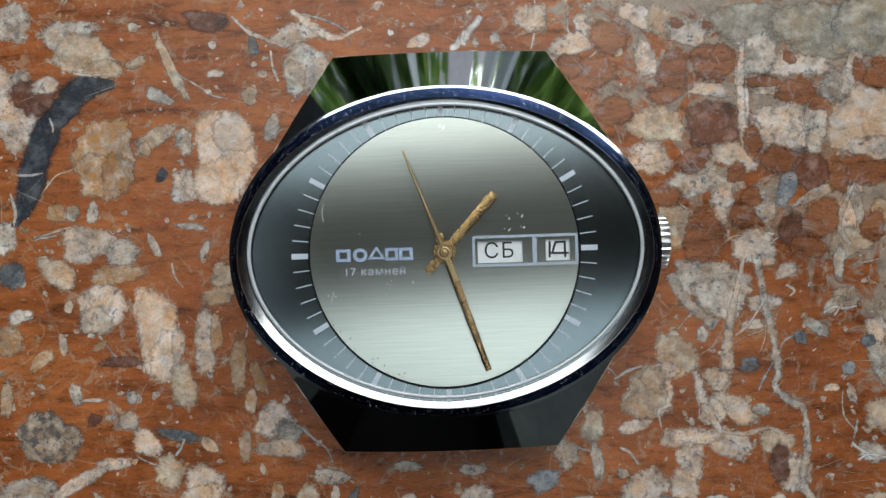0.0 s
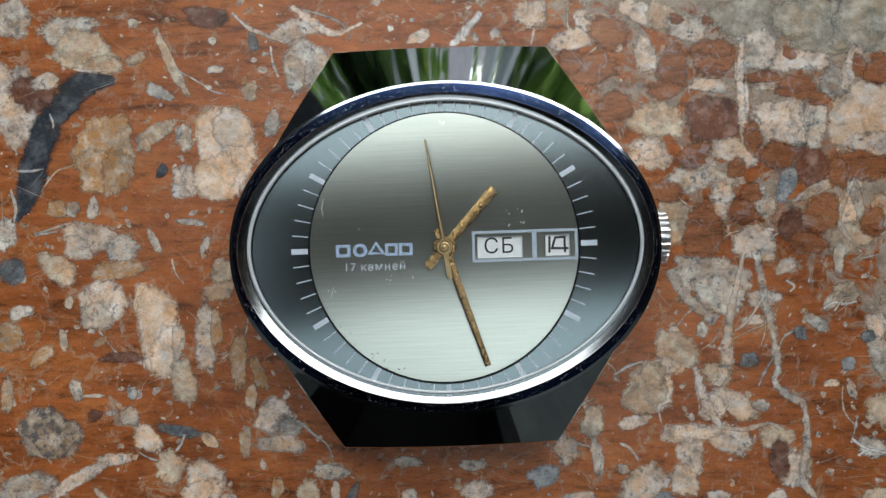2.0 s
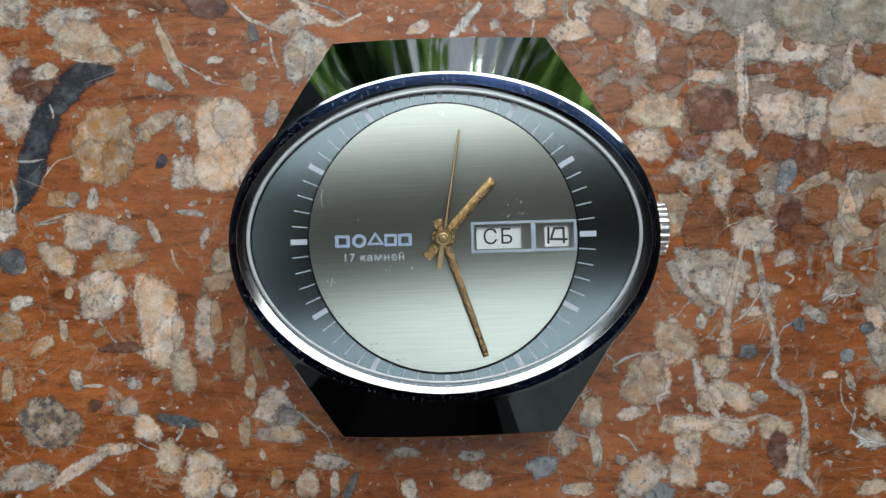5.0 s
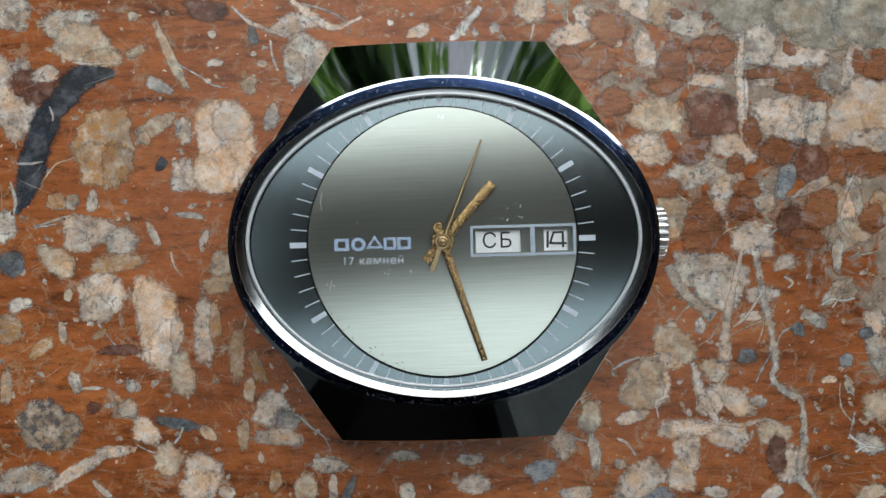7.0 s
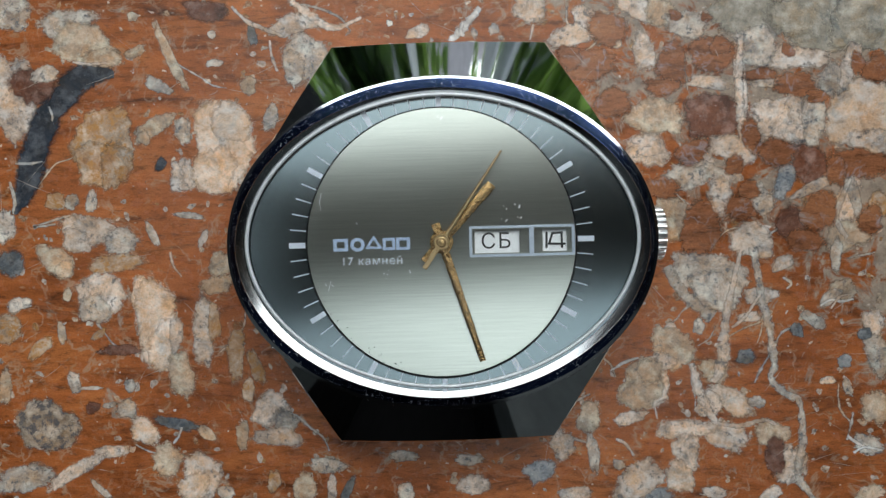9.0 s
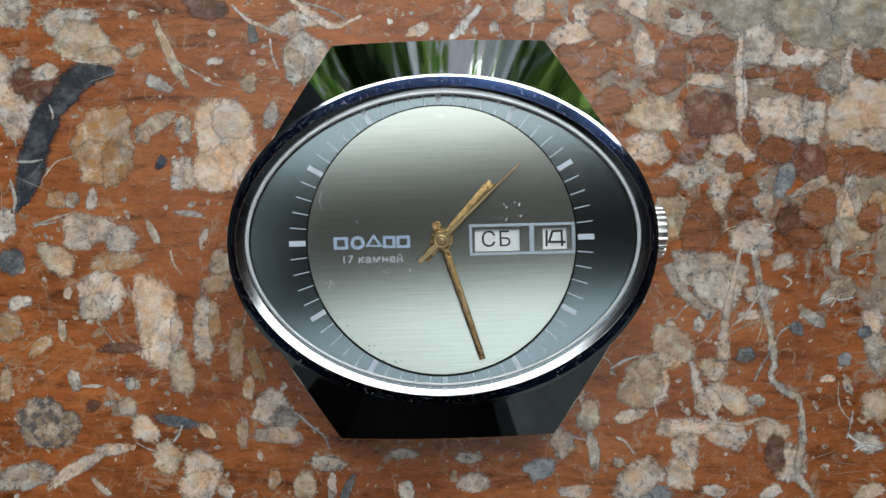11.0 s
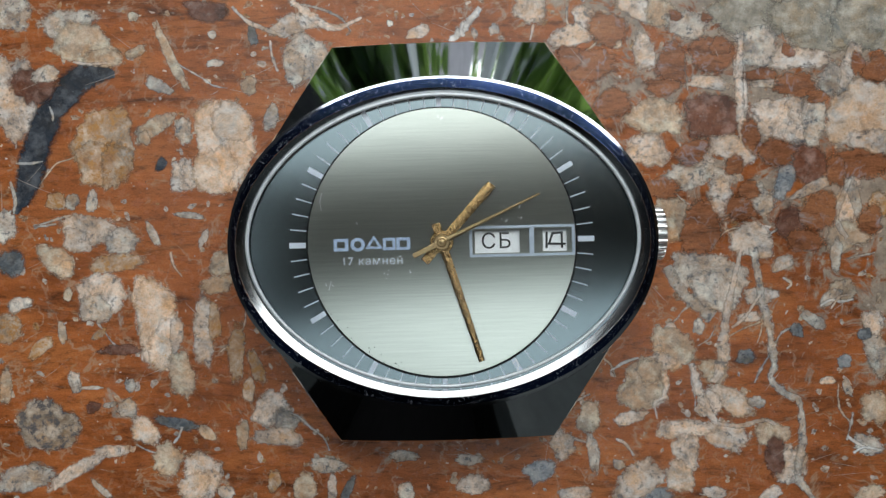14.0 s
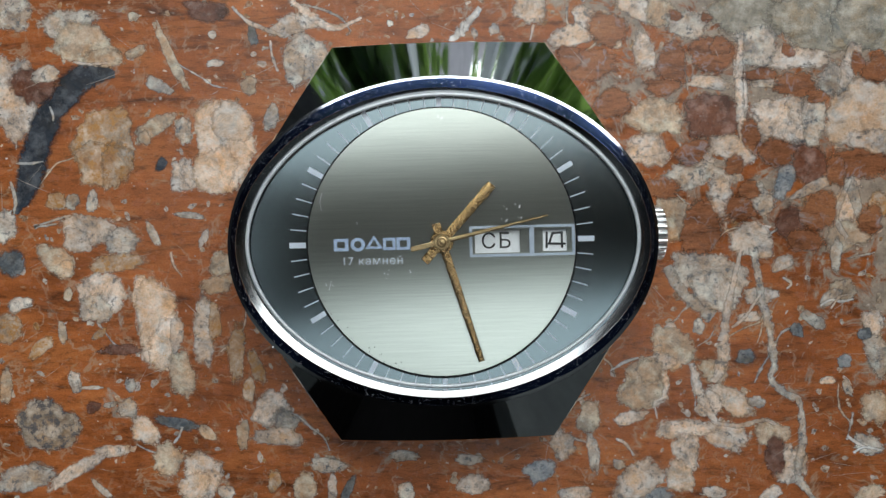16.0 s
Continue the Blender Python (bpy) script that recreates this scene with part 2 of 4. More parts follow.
STONES = {
    "beige": stone_material("beige_stone", (0.24, 0.18, 0.13), (0.42, 0.32, 0.23), (0.52, 0.43, 0.34), (0.22, 0.19, 0.17)),
    "cream": stone_material("cream_stone", (0.42, 0.315, 0.23), (0.58, 0.46, 0.355), (0.68, 0.575, 0.47), (0.46, 0.29, 0.15)),
    "pale": stone_material("pale_stone", (0.3, 0.245, 0.2), (0.53, 0.435, 0.355), (0.66, 0.57, 0.48), (0.18, 0.16, 0.15), 0.62),
    "grey": stone_material("grey_stone", (0.22, 0.19, 0.165), (0.39, 0.345, 0.3), (0.55, 0.485, 0.42), (0.13, 0.13, 0.135), 0.62),
    "lightgrey": stone_material("light_grey_stone", (0.3, 0.27, 0.25), (0.5, 0.47, 0.44), (0.66, 0.63, 0.6), (0.3, 0.28, 0.28)),
    "ochre": stone_material("ochre_stone", (0.26, 0.15, 0.08), (0.36, 0.25, 0.16), (0.42, 0.36, 0.29), (0.4, 0.2, 0.07), 0.58),
    "maroon": stone_material("maroon_stone", (0.085, 0.037, 0.022), (0.13, 0.06, 0.04), (0.18, 0.09, 0.062), (0.24, 0.17, 0.14), 0.66),
    "speckle": stone_material("speckled_stone", (0.18, 0.13, 0.09), (0.3, 0.24, 0.18), (0.42, 0.36, 0.29), (0.11, 0.1, 0.1), 0.57),
    "slate": stone_material("slate_stone", (0.02, 0.024, 0.032), (0.032, 0.038, 0.05), (0.055, 0.062, 0.075), (0.1, 0.11, 0.12), 0.74),
    "slategrey": stone_material("grey_slate_stone", (0.07, 0.075, 0.08), (0.12, 0.13, 0.14), (0.2, 0.2, 0.2), (0.06, 0.06, 0.07), 0.64),
    "slatepale": stone_material("pale_slate_stone", (0.16, 0.17, 0.18), (0.27, 0.28, 0.29), (0.4, 0.38, 0.36), (0.12, 0.13, 0.15), 0.62),
    "red": stone_material("red_islands_of_stone"),
    "greengrey": stone_material("green_grey_stone", (0.17, 0.16, 0.13), (0.24, 0.228, 0.19), (0.31, 0.295, 0.25), (0.3, 0.27, 0.23), 0.7),
}
BINDER = matrix_material()
SCRATCH = paint("pale_scratch", (0.4, 0.33, 0.28), 0.6, 0.3, 0.5)
STEEL = metal("polished_chrome", (0.62, 0.63, 0.65), 0.07)
CASE_STEEL = metal("polished_case_steel", (0.92, 0.93, 0.92), 0.045)
# Navy base colour stands in for the dark surroundings this polished facet mirrors.
BAND = metal("navy_reflection_chrome", (0.045, 0.075, 0.19), 0.2, 0.035, (0.62, 0.66, 0.72), 0.3, bare=True)
LIP = metal("polished_lip_chrome", (0.5, 0.51, 0.52), 0.17, 0.02, (0.16, 0.16, 0.17), 0.3)
# Pale base colour stands in for the glow along the crystal's edge.
SHOULDER = metal("pale_crystal_edge_glow", (0.64, 0.68, 0.71), 0.3, metallic=0.25)
RIM = metal("bright_chrome", (0.85, 0.86, 0.88), 0.1)
CROWN_STEEL = metal("crown_chrome", (0.92, 0.92, 0.93), 0.3)
GOLD = metal("worn_gilt", (0.43, 0.28, 0.125), 0.24, 0.115, (0.09, 0.05, 0.02), 0.24, relief=0.06)
FINE_GOLD = metal("fine_gilt", (0.5, 0.37, 0.2), 0.33, 0.07, (0.2, 0.12, 0.05), 0.16, relief=0.02)
DIAL = brushed("brushed_silver_dial", (0.435, 0.457, 0.412), 0.28, 0.1)
RING = brushed("smoky_blue_grey_ring", (0.128, 0.158, 0.168), 0.225, 0.03)
# Black stands in for shadow in the dial's step; it also colours the grime.
EDGE = paint("black_step_shade_and_grime", (0.008, 0.009, 0.01), 0.9)
EDGE.node_tree.nodes["Principled BSDF"].inputs["Specular IOR Level"].default_value = 0.1
WHITE = paint("printed_pale_blue_white", (0.62, 0.68, 0.78), 0.5, 0.08, 0.2)
MARK = paint("printed_pale_blue", (0.36, 0.46, 0.64), 0.45, 0.12, 0.2)
CARD = paint("white_calendar_disc", (0.82, 0.84, 0.86), 0.6, 0.06, 0.6)
INK = paint("black_ink", (0.015, 0.015, 0.017), 0.5)
FRAME_PAINT = paint("pale_blue_window_frame", (0.42, 0.49, 0.58), 0.4, 0.1, 0.4)
CRYSTAL = clear_glass("clear_crystal")
BARK = paint("bark", (0.09, 0.065, 0.045), 0.9, 0.4, 30)
LEAF = leaf("leaf_green", (0.16, 0.25, 0.075))
DARK_LEAF = leaf("dark_leaf_green", (0.06, 0.11, 0.035))
GRASS = paint("grass", (0.07, 0.11, 0.03), 0.9, 0.35, 300)
PLASTER = paint("grey_plaster", (0.035, 0.043, 0.047), 0.8, 0.2, 120)
DARK_PLASTER = paint("dark_blue_grey_plaster", (0.01, 0.012, 0.016), 0.9, 0.25, 120)
DARK_PLASTER.node_tree.nodes["Principled BSDF"].inputs["Specular IOR Level"].default_value = 0.1
LILAC = paint("lilac_streak_surface", (0.8, 0.76, 0.82), 0.8, 0.12, 80)
# Near-black so that the lower lug mirrors a dark figure there.
FIGURE_BLACK = paint("black_figure_stand_in", (0.003, 0.003, 0.0035), 0.9, 0.2, 60)
FIGURE_BLACK.node_tree.nodes["Principled BSDF"].inputs["Specular IOR Level"].default_value = 0.05
POST = paint("white_streak_surface", (0.72, 0.76, 0.8), 0.7, 0.1, 120)
# Black-brown tone for the phone's dark reflection in the dial.
SHADE = paint("dark_phone_stand_in", (0.028, 0.025, 0.012), 0.7)


# ---- mesh helpers (millimetres in, metres out) ----
def mesh_of(name, bm, material, unit=MM, smooth=None):
    bmesh.ops.scale(bm, vec=(unit, unit, unit), verts=bm.verts)
    bmesh.ops.recalc_face_normals(bm, faces=bm.faces)
    me = bpy.data.meshes.new(name)
    bm.to_mesh(me)
    bm.free()
    me.materials.append(material)
    if smooth is not None:
        me.shade_smooth()
        if smooth < 180:
            me.set_sharp_from_angle(angle=radians(smooth))
    return me


def part(name, bm, material, parent, label="", smooth=None, at=None, unit=MM):
    ob = new(name, mesh_of(name, bm, material, unit, smooth))
    ob.parent = parent
    if at:
        ob.location = [c * MM for c in at]
    return tagged(ob, label) if label else ob


def thing(name, label, category, x, y, z, turn=0.0, group="", kind=""):
    ob = new(name)
    ob.matrix_basis = pose(x, y, z, 0, 0, turn)
    return tagged(ob, label, category, group, kind)


def box(bm, x0, x1, y0, y1, z0, z1, bevel=0.0):
    vs = [bm.verts.new((x, y, z)) for z in (z0, z1) for y in (y0, y1) for x in (x0, x1)]
    fs = [bm.faces.new([vs[i] for i in f]) for f in ((0, 2, 3, 1), (4, 5, 7, 6), (0, 1, 5, 4), (2, 6, 7, 3), (0, 4, 6, 2), (1, 3, 7, 5))]
    if bevel:
        es = {e for f in fs for e in f.edges}
        bmesh.ops.bevel(bm, geom=list(es), offset=bevel, segments=2, profile=0.5, affect="EDGES")
    return bm


POWER = 1.92


def oval(a, b, ang, power=POWER):
    c, s = math.cos(ang), math.sin(ang)
    return (a * math.copysign(abs(c) ** (2 / power), c), b * math.copysign(abs(s) ** (2 / power), s))


def oval_radius(a, b, ang, power=POWER):
    c, s = abs(math.cos(ang)), abs(math.sin(ang))
    return ((c / a) ** power + (s / b) ** power) ** (-1 / power)


def rings(bm, loops, closed=False):
    """Skin of quads through loops of equally many points."""
    vs = [[bm.verts.new(p) for p in loop] for loop in loops]
    n = len(vs[0])
    pairs = list(zip(vs, vs[1:])) + ([(vs[-1], vs[0])] if closed else [])
    for one, two in pairs:
        for i in range(n):
            j = (i + 1) % n
            bm.faces.new((one[i], one[j], two[j], two[i]))
    return vs


def oval_band(profile, a, b, n=160, closed=False):
    """A band swept round the oval; the profile gives (way inwards, height, shift along y)."""
    bm = bmesh.new()
    angs = [math.tau * i / n for i in range(n)]
    loops = []
    for d, z, *low in profile:
        k = max(0.0, 1 - d / 1.5)
        side = float(np.interp(d, (0.4, 1.2, 1.8), (1.0, 0.78, 1.0)))     # the facet narrows towards both sides
        loop = [oval(a - d * side, b - d + 0.08 * k, t, POWER + 0.09 * k) for t in angs]
        loops.append([(x, y - 0.11 * k + (low[0] if low else 0.0), z) for x, y in loop])
    rings(bm, loops, closed)
    return bm


def disc(bm, r, z0, z1, n=48, cx=0.0, cy=0.0, soften=0.0):
    angs = [math.tau * i / n for i in range(n)]
    steps = [(r, z0), (r, z1 - soften), (r - soften, z1)] if soften else [(r, z0), (r, z1)]
    vs = rings(bm, [[(cx + q * math.cos(t), cy + q * math.sin(t), z) for t in angs] for q, z in steps])
    bm.faces.new(vs[-1])
    bm.faces.new(list(reversed(vs[0])))


def stroke(bm, x0, y0, x1, y1, half, deep=0.02):
    """A straight pen stroke with round ends."""
    a = math.atan2(y1 - y0, x1 - x0)
    turns = [a + math.pi / 2 + math.pi * i / 6 for i in range(7)]
    pts = [(x0 + half * math.cos(t), y0 + half * math.sin(t)) for t in turns] + [(x1 - half * math.cos(t), y1 - half * math.sin(t)) for t in turns]
    lift = 0.0006 * len(bm.faces)
    low, top = [[bm.verts.new((x, y, z)) for x, y in pts] for z in (0.0, deep + lift)]
    bm.faces.new(top)
    for i in range(len(pts)):
        j = (i + 1) % len(pts)
        bm.faces.new((low[i], low[j], top[j], top[i]))


def clean_letters(me, deep):
    """Makes the letter whose crossbar and stems overlap in the font anew, of three plain bars."""
    bm = bmesh.new()
    bm.from_mesh(me)
    bmesh.ops.remove_doubles(bm, verts=bm.verts, dist=1e-5)
    left = set(bm.verts)
    old, places = [], []
    while left:
        island, todo = [], [left.pop()]
        while todo:
            v = todo.pop()
            island.append(v)
            for e in v.link_edges:
                w = e.other_vert(v)
                if w in left:
                    left.remove(w)
                    todo.append(w)
        xs, ys = [v.co.x for v in island], [v.co.y for v in island]
        if abs(max(xs) - min(xs) - 0.434) < 0.004 and abs(max(ys) - min(ys) - 0.542) < 0.004 and len(island) == 24:
            old += island
            places.append((min(xs), min(ys)))
    bmesh.ops.delete(bm, geom=old, context="VERTS")
    for x, y in places:
        for x0, x1, y0, y1 in ((0, 0.088, 0, 0.542), (0.088, 0.346, 0.238, 0.319), (0.346, 0.434, 0, 0.542)):
            box(bm, x + x0, x + x1, y + y0, y + y1, -deep, deep)
    bm.to_mesh(me)
    bm.free()
    return len(places)


def writing(name, text, size, x, y, z, material, parent, wide=1.0, thick=0.012, label=""):
    """Words in the built-in font, centred, as a thin mesh."""
    cu = bpy.data.curves.new(name, "FONT")
    cu.body, cu.size, cu.align_x, cu.align_y, cu.extrude, cu.resolution_u, cu.space_character = text, 1.0, "CENTER", "CENTER", thick / size, 4, 1.12
    tmp = bpy.data.objects.new(name + "_curve", cu)
    scene.collection.objects.link(tmp)
    bpy.context.view_layer.update()
    me = bpy.data.meshes.new_from_object(tmp.evaluated_get(bpy.context.evaluated_depsgraph_get()))
    bpy.data.objects.remove(tmp)
    bpy.data.curves.remove(cu)
    clean_letters(me, thick / size)
    me.transform(Matrix.Diagonal((wide * size * MM, size * MM, size * MM, 1)))
    me.materials.clear()
    me.materials.append(material)
    ob = new(name, me)
    ob.parent, ob.location = parent, (x * MM, y * MM, z * MM)
    return tagged(ob, label) if label else ob


# ---- setting ----
def setting():
    bm = bmesh.new()
    box(bm, -200, 200, -200, 200, -0.95, -0.9)
    tagged(new("ground", mesh_of("ground", bm, GRASS, 1.0)), "green grass of the garden behind the ledge", "ground", kind="structure")
    bm = bmesh.new()
    box(bm, -2.2, 2.2, -1.2, 0.35, -0.9, -0.04, 0.01)
    tagged(new("wall_ledge", mesh_of("wall_ledge", bm, PLASTER, 1.0)), "grey plastered ledge under the stone slab", "wall", kind="structure")
    # Unseen wall, added to block southern sky from the slab and lug reflections.
    bm = bmesh.new()
    box(bm, -2.2, -0.45, -0.7, -0.55, -0.04, 2.05)
    box(bm, 0.17, 2.2, -0.7, -0.55, -0.04, 2.05)
    box(bm, -0.45, 0.17, -0.7, -0.55, 1.95, 2.05)
    tagged(new("sky_blocker_south", mesh_of("sky_blocker_south", bm, PLASTER, 1.0)), "unseen plain grey wall added to block the southern sky", "wall", kind="structure")
    # Added black recess stands in for the dark figure reflected in the lower lug.
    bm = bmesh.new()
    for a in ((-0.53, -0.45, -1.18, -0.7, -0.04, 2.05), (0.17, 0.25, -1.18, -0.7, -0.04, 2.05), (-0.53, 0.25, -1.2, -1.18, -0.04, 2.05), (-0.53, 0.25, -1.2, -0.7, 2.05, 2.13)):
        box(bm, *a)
    tagged(new("dark_figure_recess", mesh_of("dark_figure_recess", bm, FIGURE_BLACK, 1.0)), "unseen black recess standing in for a dark figure's reflection", "wall", kind="structure")
    # Unseen side walls, added to darken what the bezel and ring reflect.
    for name, x, end in (("side_blocker_west", -1.3, 1.9), ("side_blocker_east", 1.1, 0.9)):
        bm = bmesh.new()
        box(bm, x, x + 0.15, -0.55, end, -0.9, 3.2)
        tagged(new(name, mesh_of(name, bm, DARK_PLASTER, 1.0)), "unseen dark side wall added to darken the watch's side reflections", "wall", kind="structure")
    # Added slope makes the lilac streak in the lug; leaned back to catch skylight.
    bm = bmesh.new()
    box(bm, 0.1, 0.56, 3.2, 5.6, -0.9, 2.6, 0.02)
    bmesh.ops.translate(bm, vec=(0, 2.0, 0), verts=[v for v in bm.verts if v.co.z > 2 and v.co.y < 4])
    tagged(new("streak_slope", mesh_of("streak_slope", bm, LILAC, 1.0)), "unseen lilac-white slope added for the lug's reflected lilac streak", "buttress", kind="structure")
    # Added posts make the narrow pale streaks reflected in the upper lug.
    for x, wide in ((-1.5, 0.08), (-1.25, 0.12), (-0.95, 0.06), (-0.55, 0.05), (0.8, 0.07), (1.08, 0.1), (1.3, 0.09), (1.55, 0.1)):
        bm = bmesh.new()
        box(bm, x - wide / 2, x + wide / 2, 2.5, 4.6, -0.9, 2.4, 0.02)
        bmesh.ops.translate(bm, vec=(0, 1.95, 0), verts=[v for v in bm.verts if v.co.z > 2 and v.co.y < 3])
        tagged(new("streak_post", mesh_of("streak_post", bm, POST, 1.0)), "unseen narrow white post added for a pale streak reflected in the lug", "post", kind="structure")
    # Unseen bar stands in for the phone whose dark reflection crosses the dial.
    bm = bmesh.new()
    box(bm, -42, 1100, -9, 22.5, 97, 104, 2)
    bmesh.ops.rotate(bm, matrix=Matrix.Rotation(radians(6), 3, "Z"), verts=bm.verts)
    tagged(new("phone_stand_in", mesh_of("phone_stand_in", bm, SHADE)), "unseen matt black-brown bar standing in for the phone's reflection", "ceiling beam", kind="structure")


def tree(x, y, height, spread, leaf, seed, label):
    rnd = random.Random(seed)
    ob = thing("tree", label, "tree", x, y, -0.9, 0, "trees of the garden")
    bm = bmesh.new()
    angs = [math.tau * i / 8 for i in range(8)]
    lean = rnd.uniform(-0.1, 0.1)
    rings(bm, [[(q * math.cos(t) + lean * z, q * math.sin(t), z) for t in angs] for q, z in ((0.1, 0), (0.07, height * 0.3), (0.05, height * 0.6), (0.015, height * 0.95))])
    for i in range(7):
        a, z0 = rnd.uniform(0, math.tau), rnd.uniform(0.3, 0.75) * height
        reach = spread * rnd.uniform(0.5, 0.9)
        rings(bm, [[(lean * z0 + math.cos(a) * reach * k + q * math.cos(t), math.sin(a) * reach * k + q * math.sin(t), z0 + 0.5 * reach * k) for t in angs[::2]] for q, k in ((0.035, 0), (0.022, 0.5), (0.006, 1))])
    part("trunk", bm, BARK, ob, unit=1.0, smooth=180)
    bm = bmesh.new()
    for i in range(520):
        a, r, z = rnd.uniform(0, math.tau), spread * rnd.uniform(0.1, 1) ** 0.6, rnd.uniform(0.22, 1.0)
        wide = r * (1.1 - abs(z - 0.5)) * (0.8 + 0.35 * math.sin(3 * a + seed))
        c = Vector((math.cos(a) * wide + lean * z * height, math.sin(a) * wide, z * height))
        e = Euler((rnd.uniform(0, 6), rnd.uniform(0, 6), rnd.uniform(0, 6))).to_matrix()
        s = rnd.uniform(0.11, 0.24)
        pts = ((-1, 0, 0), (-0.3, 0.45, 0.1), (0.5, 0.4, 0.1), (1, 0, -0.1), (0.4, -0.4, 0.1), (-0.4, -0.45, 0.1))
        bm.faces.new([bm.verts.new(c + e @ Vector(q) * s) for q in pts])
    part("crown", bm, leaf, ob, unit=1.0)
    return ob


def hedge():
    rnd = random.Random(41)
    bm = bmesh.new()
    # Unseen hedge hides sky behind the trees; its gap leaves one bright reflected streak.
    for i in range(13000):
        c = Vector((rnd.uniform(-9, -3.62) if i % 5 < 2 else rnd.uniform(-3.38, 9), 7.5 + rnd.uniform(-0.4, 0.4), rnd.uniform(-0.9, 3.8 + 0.4 * math.sin(i))))
        if c.x > 1.3:
            c.z = -0.9 + (c.z + 0.9) * 0.76
        e = Euler((rnd.uniform(0, 6), rnd.uniform(0, 6), rnd.uniform(0, 6))).to_matrix()
        s = rnd.uniform(0.08, 0.2)
        bm.faces.new([bm.verts.new(c + e @ Vector(q) * s) for q in ((-1, 0, 0), (0, 0.5, 0.1), (1, 0, 0), (0, -0.5, 0.1))])
    ob = new("hedge", mesh_of("hedge", bm, LEAF, 1.0))
    tagged(ob, "tall dense green hedge added to back the reflected trees", "hedge", kind="stuff")


# ---- stone slab ----
slab = thing("stone_slab", "polished red-brown breccia stone slab with pale embedded fragments", "stone slab", 0, 0, -0.04)
LIFT = 0.015
made_chips = []


def chip(tone, x, y, w, h, turn):
    """One flat stone fragment with a ragged outline, ground flush with the slab."""
    k = len(made_chips)
    rnd = random.Random(1000 + k)
    w, h = w + 0.15, h + 0.15
    n = 56 if w * h > 6 else (36 if w * h > 1.2 else 22)
    p1, p2, p3, p4 = [rnd.uniform(0, math.tau) for _ in range(4)]
    ca, sa = math.cos(radians(turn)), math.sin(radians(turn))
    boxy = rnd.uniform(1.9, 2.7)
    bm = bmesh.new()
    z = LIFT + 0.0002 * k
    core = bm.verts.layers.float.new("core")
    low, rim, inner = [], [], []
    margin = 1 - min(0.55, 1.7 / min(w, h))
    for i in range(n):
        t = math.tau * i / n
        q = 1.11 + 0.09 * math.sin(2 * t + p1) + 0.08 * math.sin(3 * t + p2) + 0.05 * math.sin(5 * t + p3) + 0.035 * math.sin(9 * t + p4) + rnd.uniform(-0.05, 0.05)
        u, v = oval(w / 2 * q, h / 2 * q, t, boxy)
        px, py = u * ca - v * sa, u * sa + v * ca
        low.append(bm.verts.new((px, py, -0.2)))
        rim.append(bm.verts.new((px, py, z)))
        inner.append(bm.verts.new((px * margin, py * margin, z)))
        inner[-1][core] = 0.55
    bm.faces.new(inner)
    for one, two in ((low, rim), (rim, inner)):
        for i in range(n):
            j = (i + 1) % n
            bm.faces.new((one[i], one[j], two[j], two[i]))
    ob = part("stone_fragment", bm, STONES[tone], slab, at=(x, y, 40))
    made_chips.append(ob)
    return ob


def vein(tone, path, core_level=0.5, raised=True):
    """A crooked seam of stone of changing width along a short way of (x, y, width)."""
    k = len(made_chips)
    rnd = random.Random(5000 + k)
    pts = [Vector((a, b, c)) for a, b, c in path]
    way = []
    for i in range(len(pts) - 1):
        a, b, c, d = pts[max(0, i - 1)], pts[i], pts[i + 1], pts[min(len(pts) - 1, i + 2)]
        for s in range(5):
            t = s / 5
            way.append(0.5 * (2 * b + (c - a) * t + (2 * a - 5 * b + 4 * c - d) * t * t + (3 * b - a - 3 * c + d) * t ** 3))
    way.append(pts[-1])
    bm = bmesh.new()
    z = LIFT + 0.0002 * k if raised else LIFT - 0.004
    core = bm.verts.layers.float.new("core")
    left, mid, right = [], [], []
    for i, p in enumerate(way):
        d = (way[min(i + 1, len(way) - 1)] - way[max(i - 1, 0)])
        side = Vector((-d.y, d.x)).normalized()
        wob = p.z * (0.62 if core_level > 0.8 else 0.46) + 0.09
        jag = 0.22 if p.z < 1.0 else 0.07
        one, two = wob * rnd.uniform(1 - jag, 1 + jag), wob * rnd.uniform(1 - jag, 1 + jag)
        left.append(bm.verts.new((p.x + side.x * one, p.y + side.y * one, z)))
        mid.append(bm.verts.new((p.x, p.y, z)))
        right.append(bm.verts.new((p.x - side.x * two, p.y - side.y * two, z)))
        mid[-1][core] = core_level
    for i in range(len(way) - 1):
        bm.faces.new((left[i], left[i + 1], mid[i + 1], mid[i]))
        bm.faces.new((mid[i], mid[i + 1], right[i + 1], right[i]))
    for edge in (left, right):
        low = [bm.verts.new((v.co.x, v.co.y, -0.2)) for v in edge]
        for i in range(len(edge) - 1):
            bm.faces.new((edge[i], edge[i + 1], low[i + 1], low[i]))
    ob = part("stone_seam", bm, STONES[tone], slab, at=(0, 0, 40))
    made_chips.append(ob)
    return ob


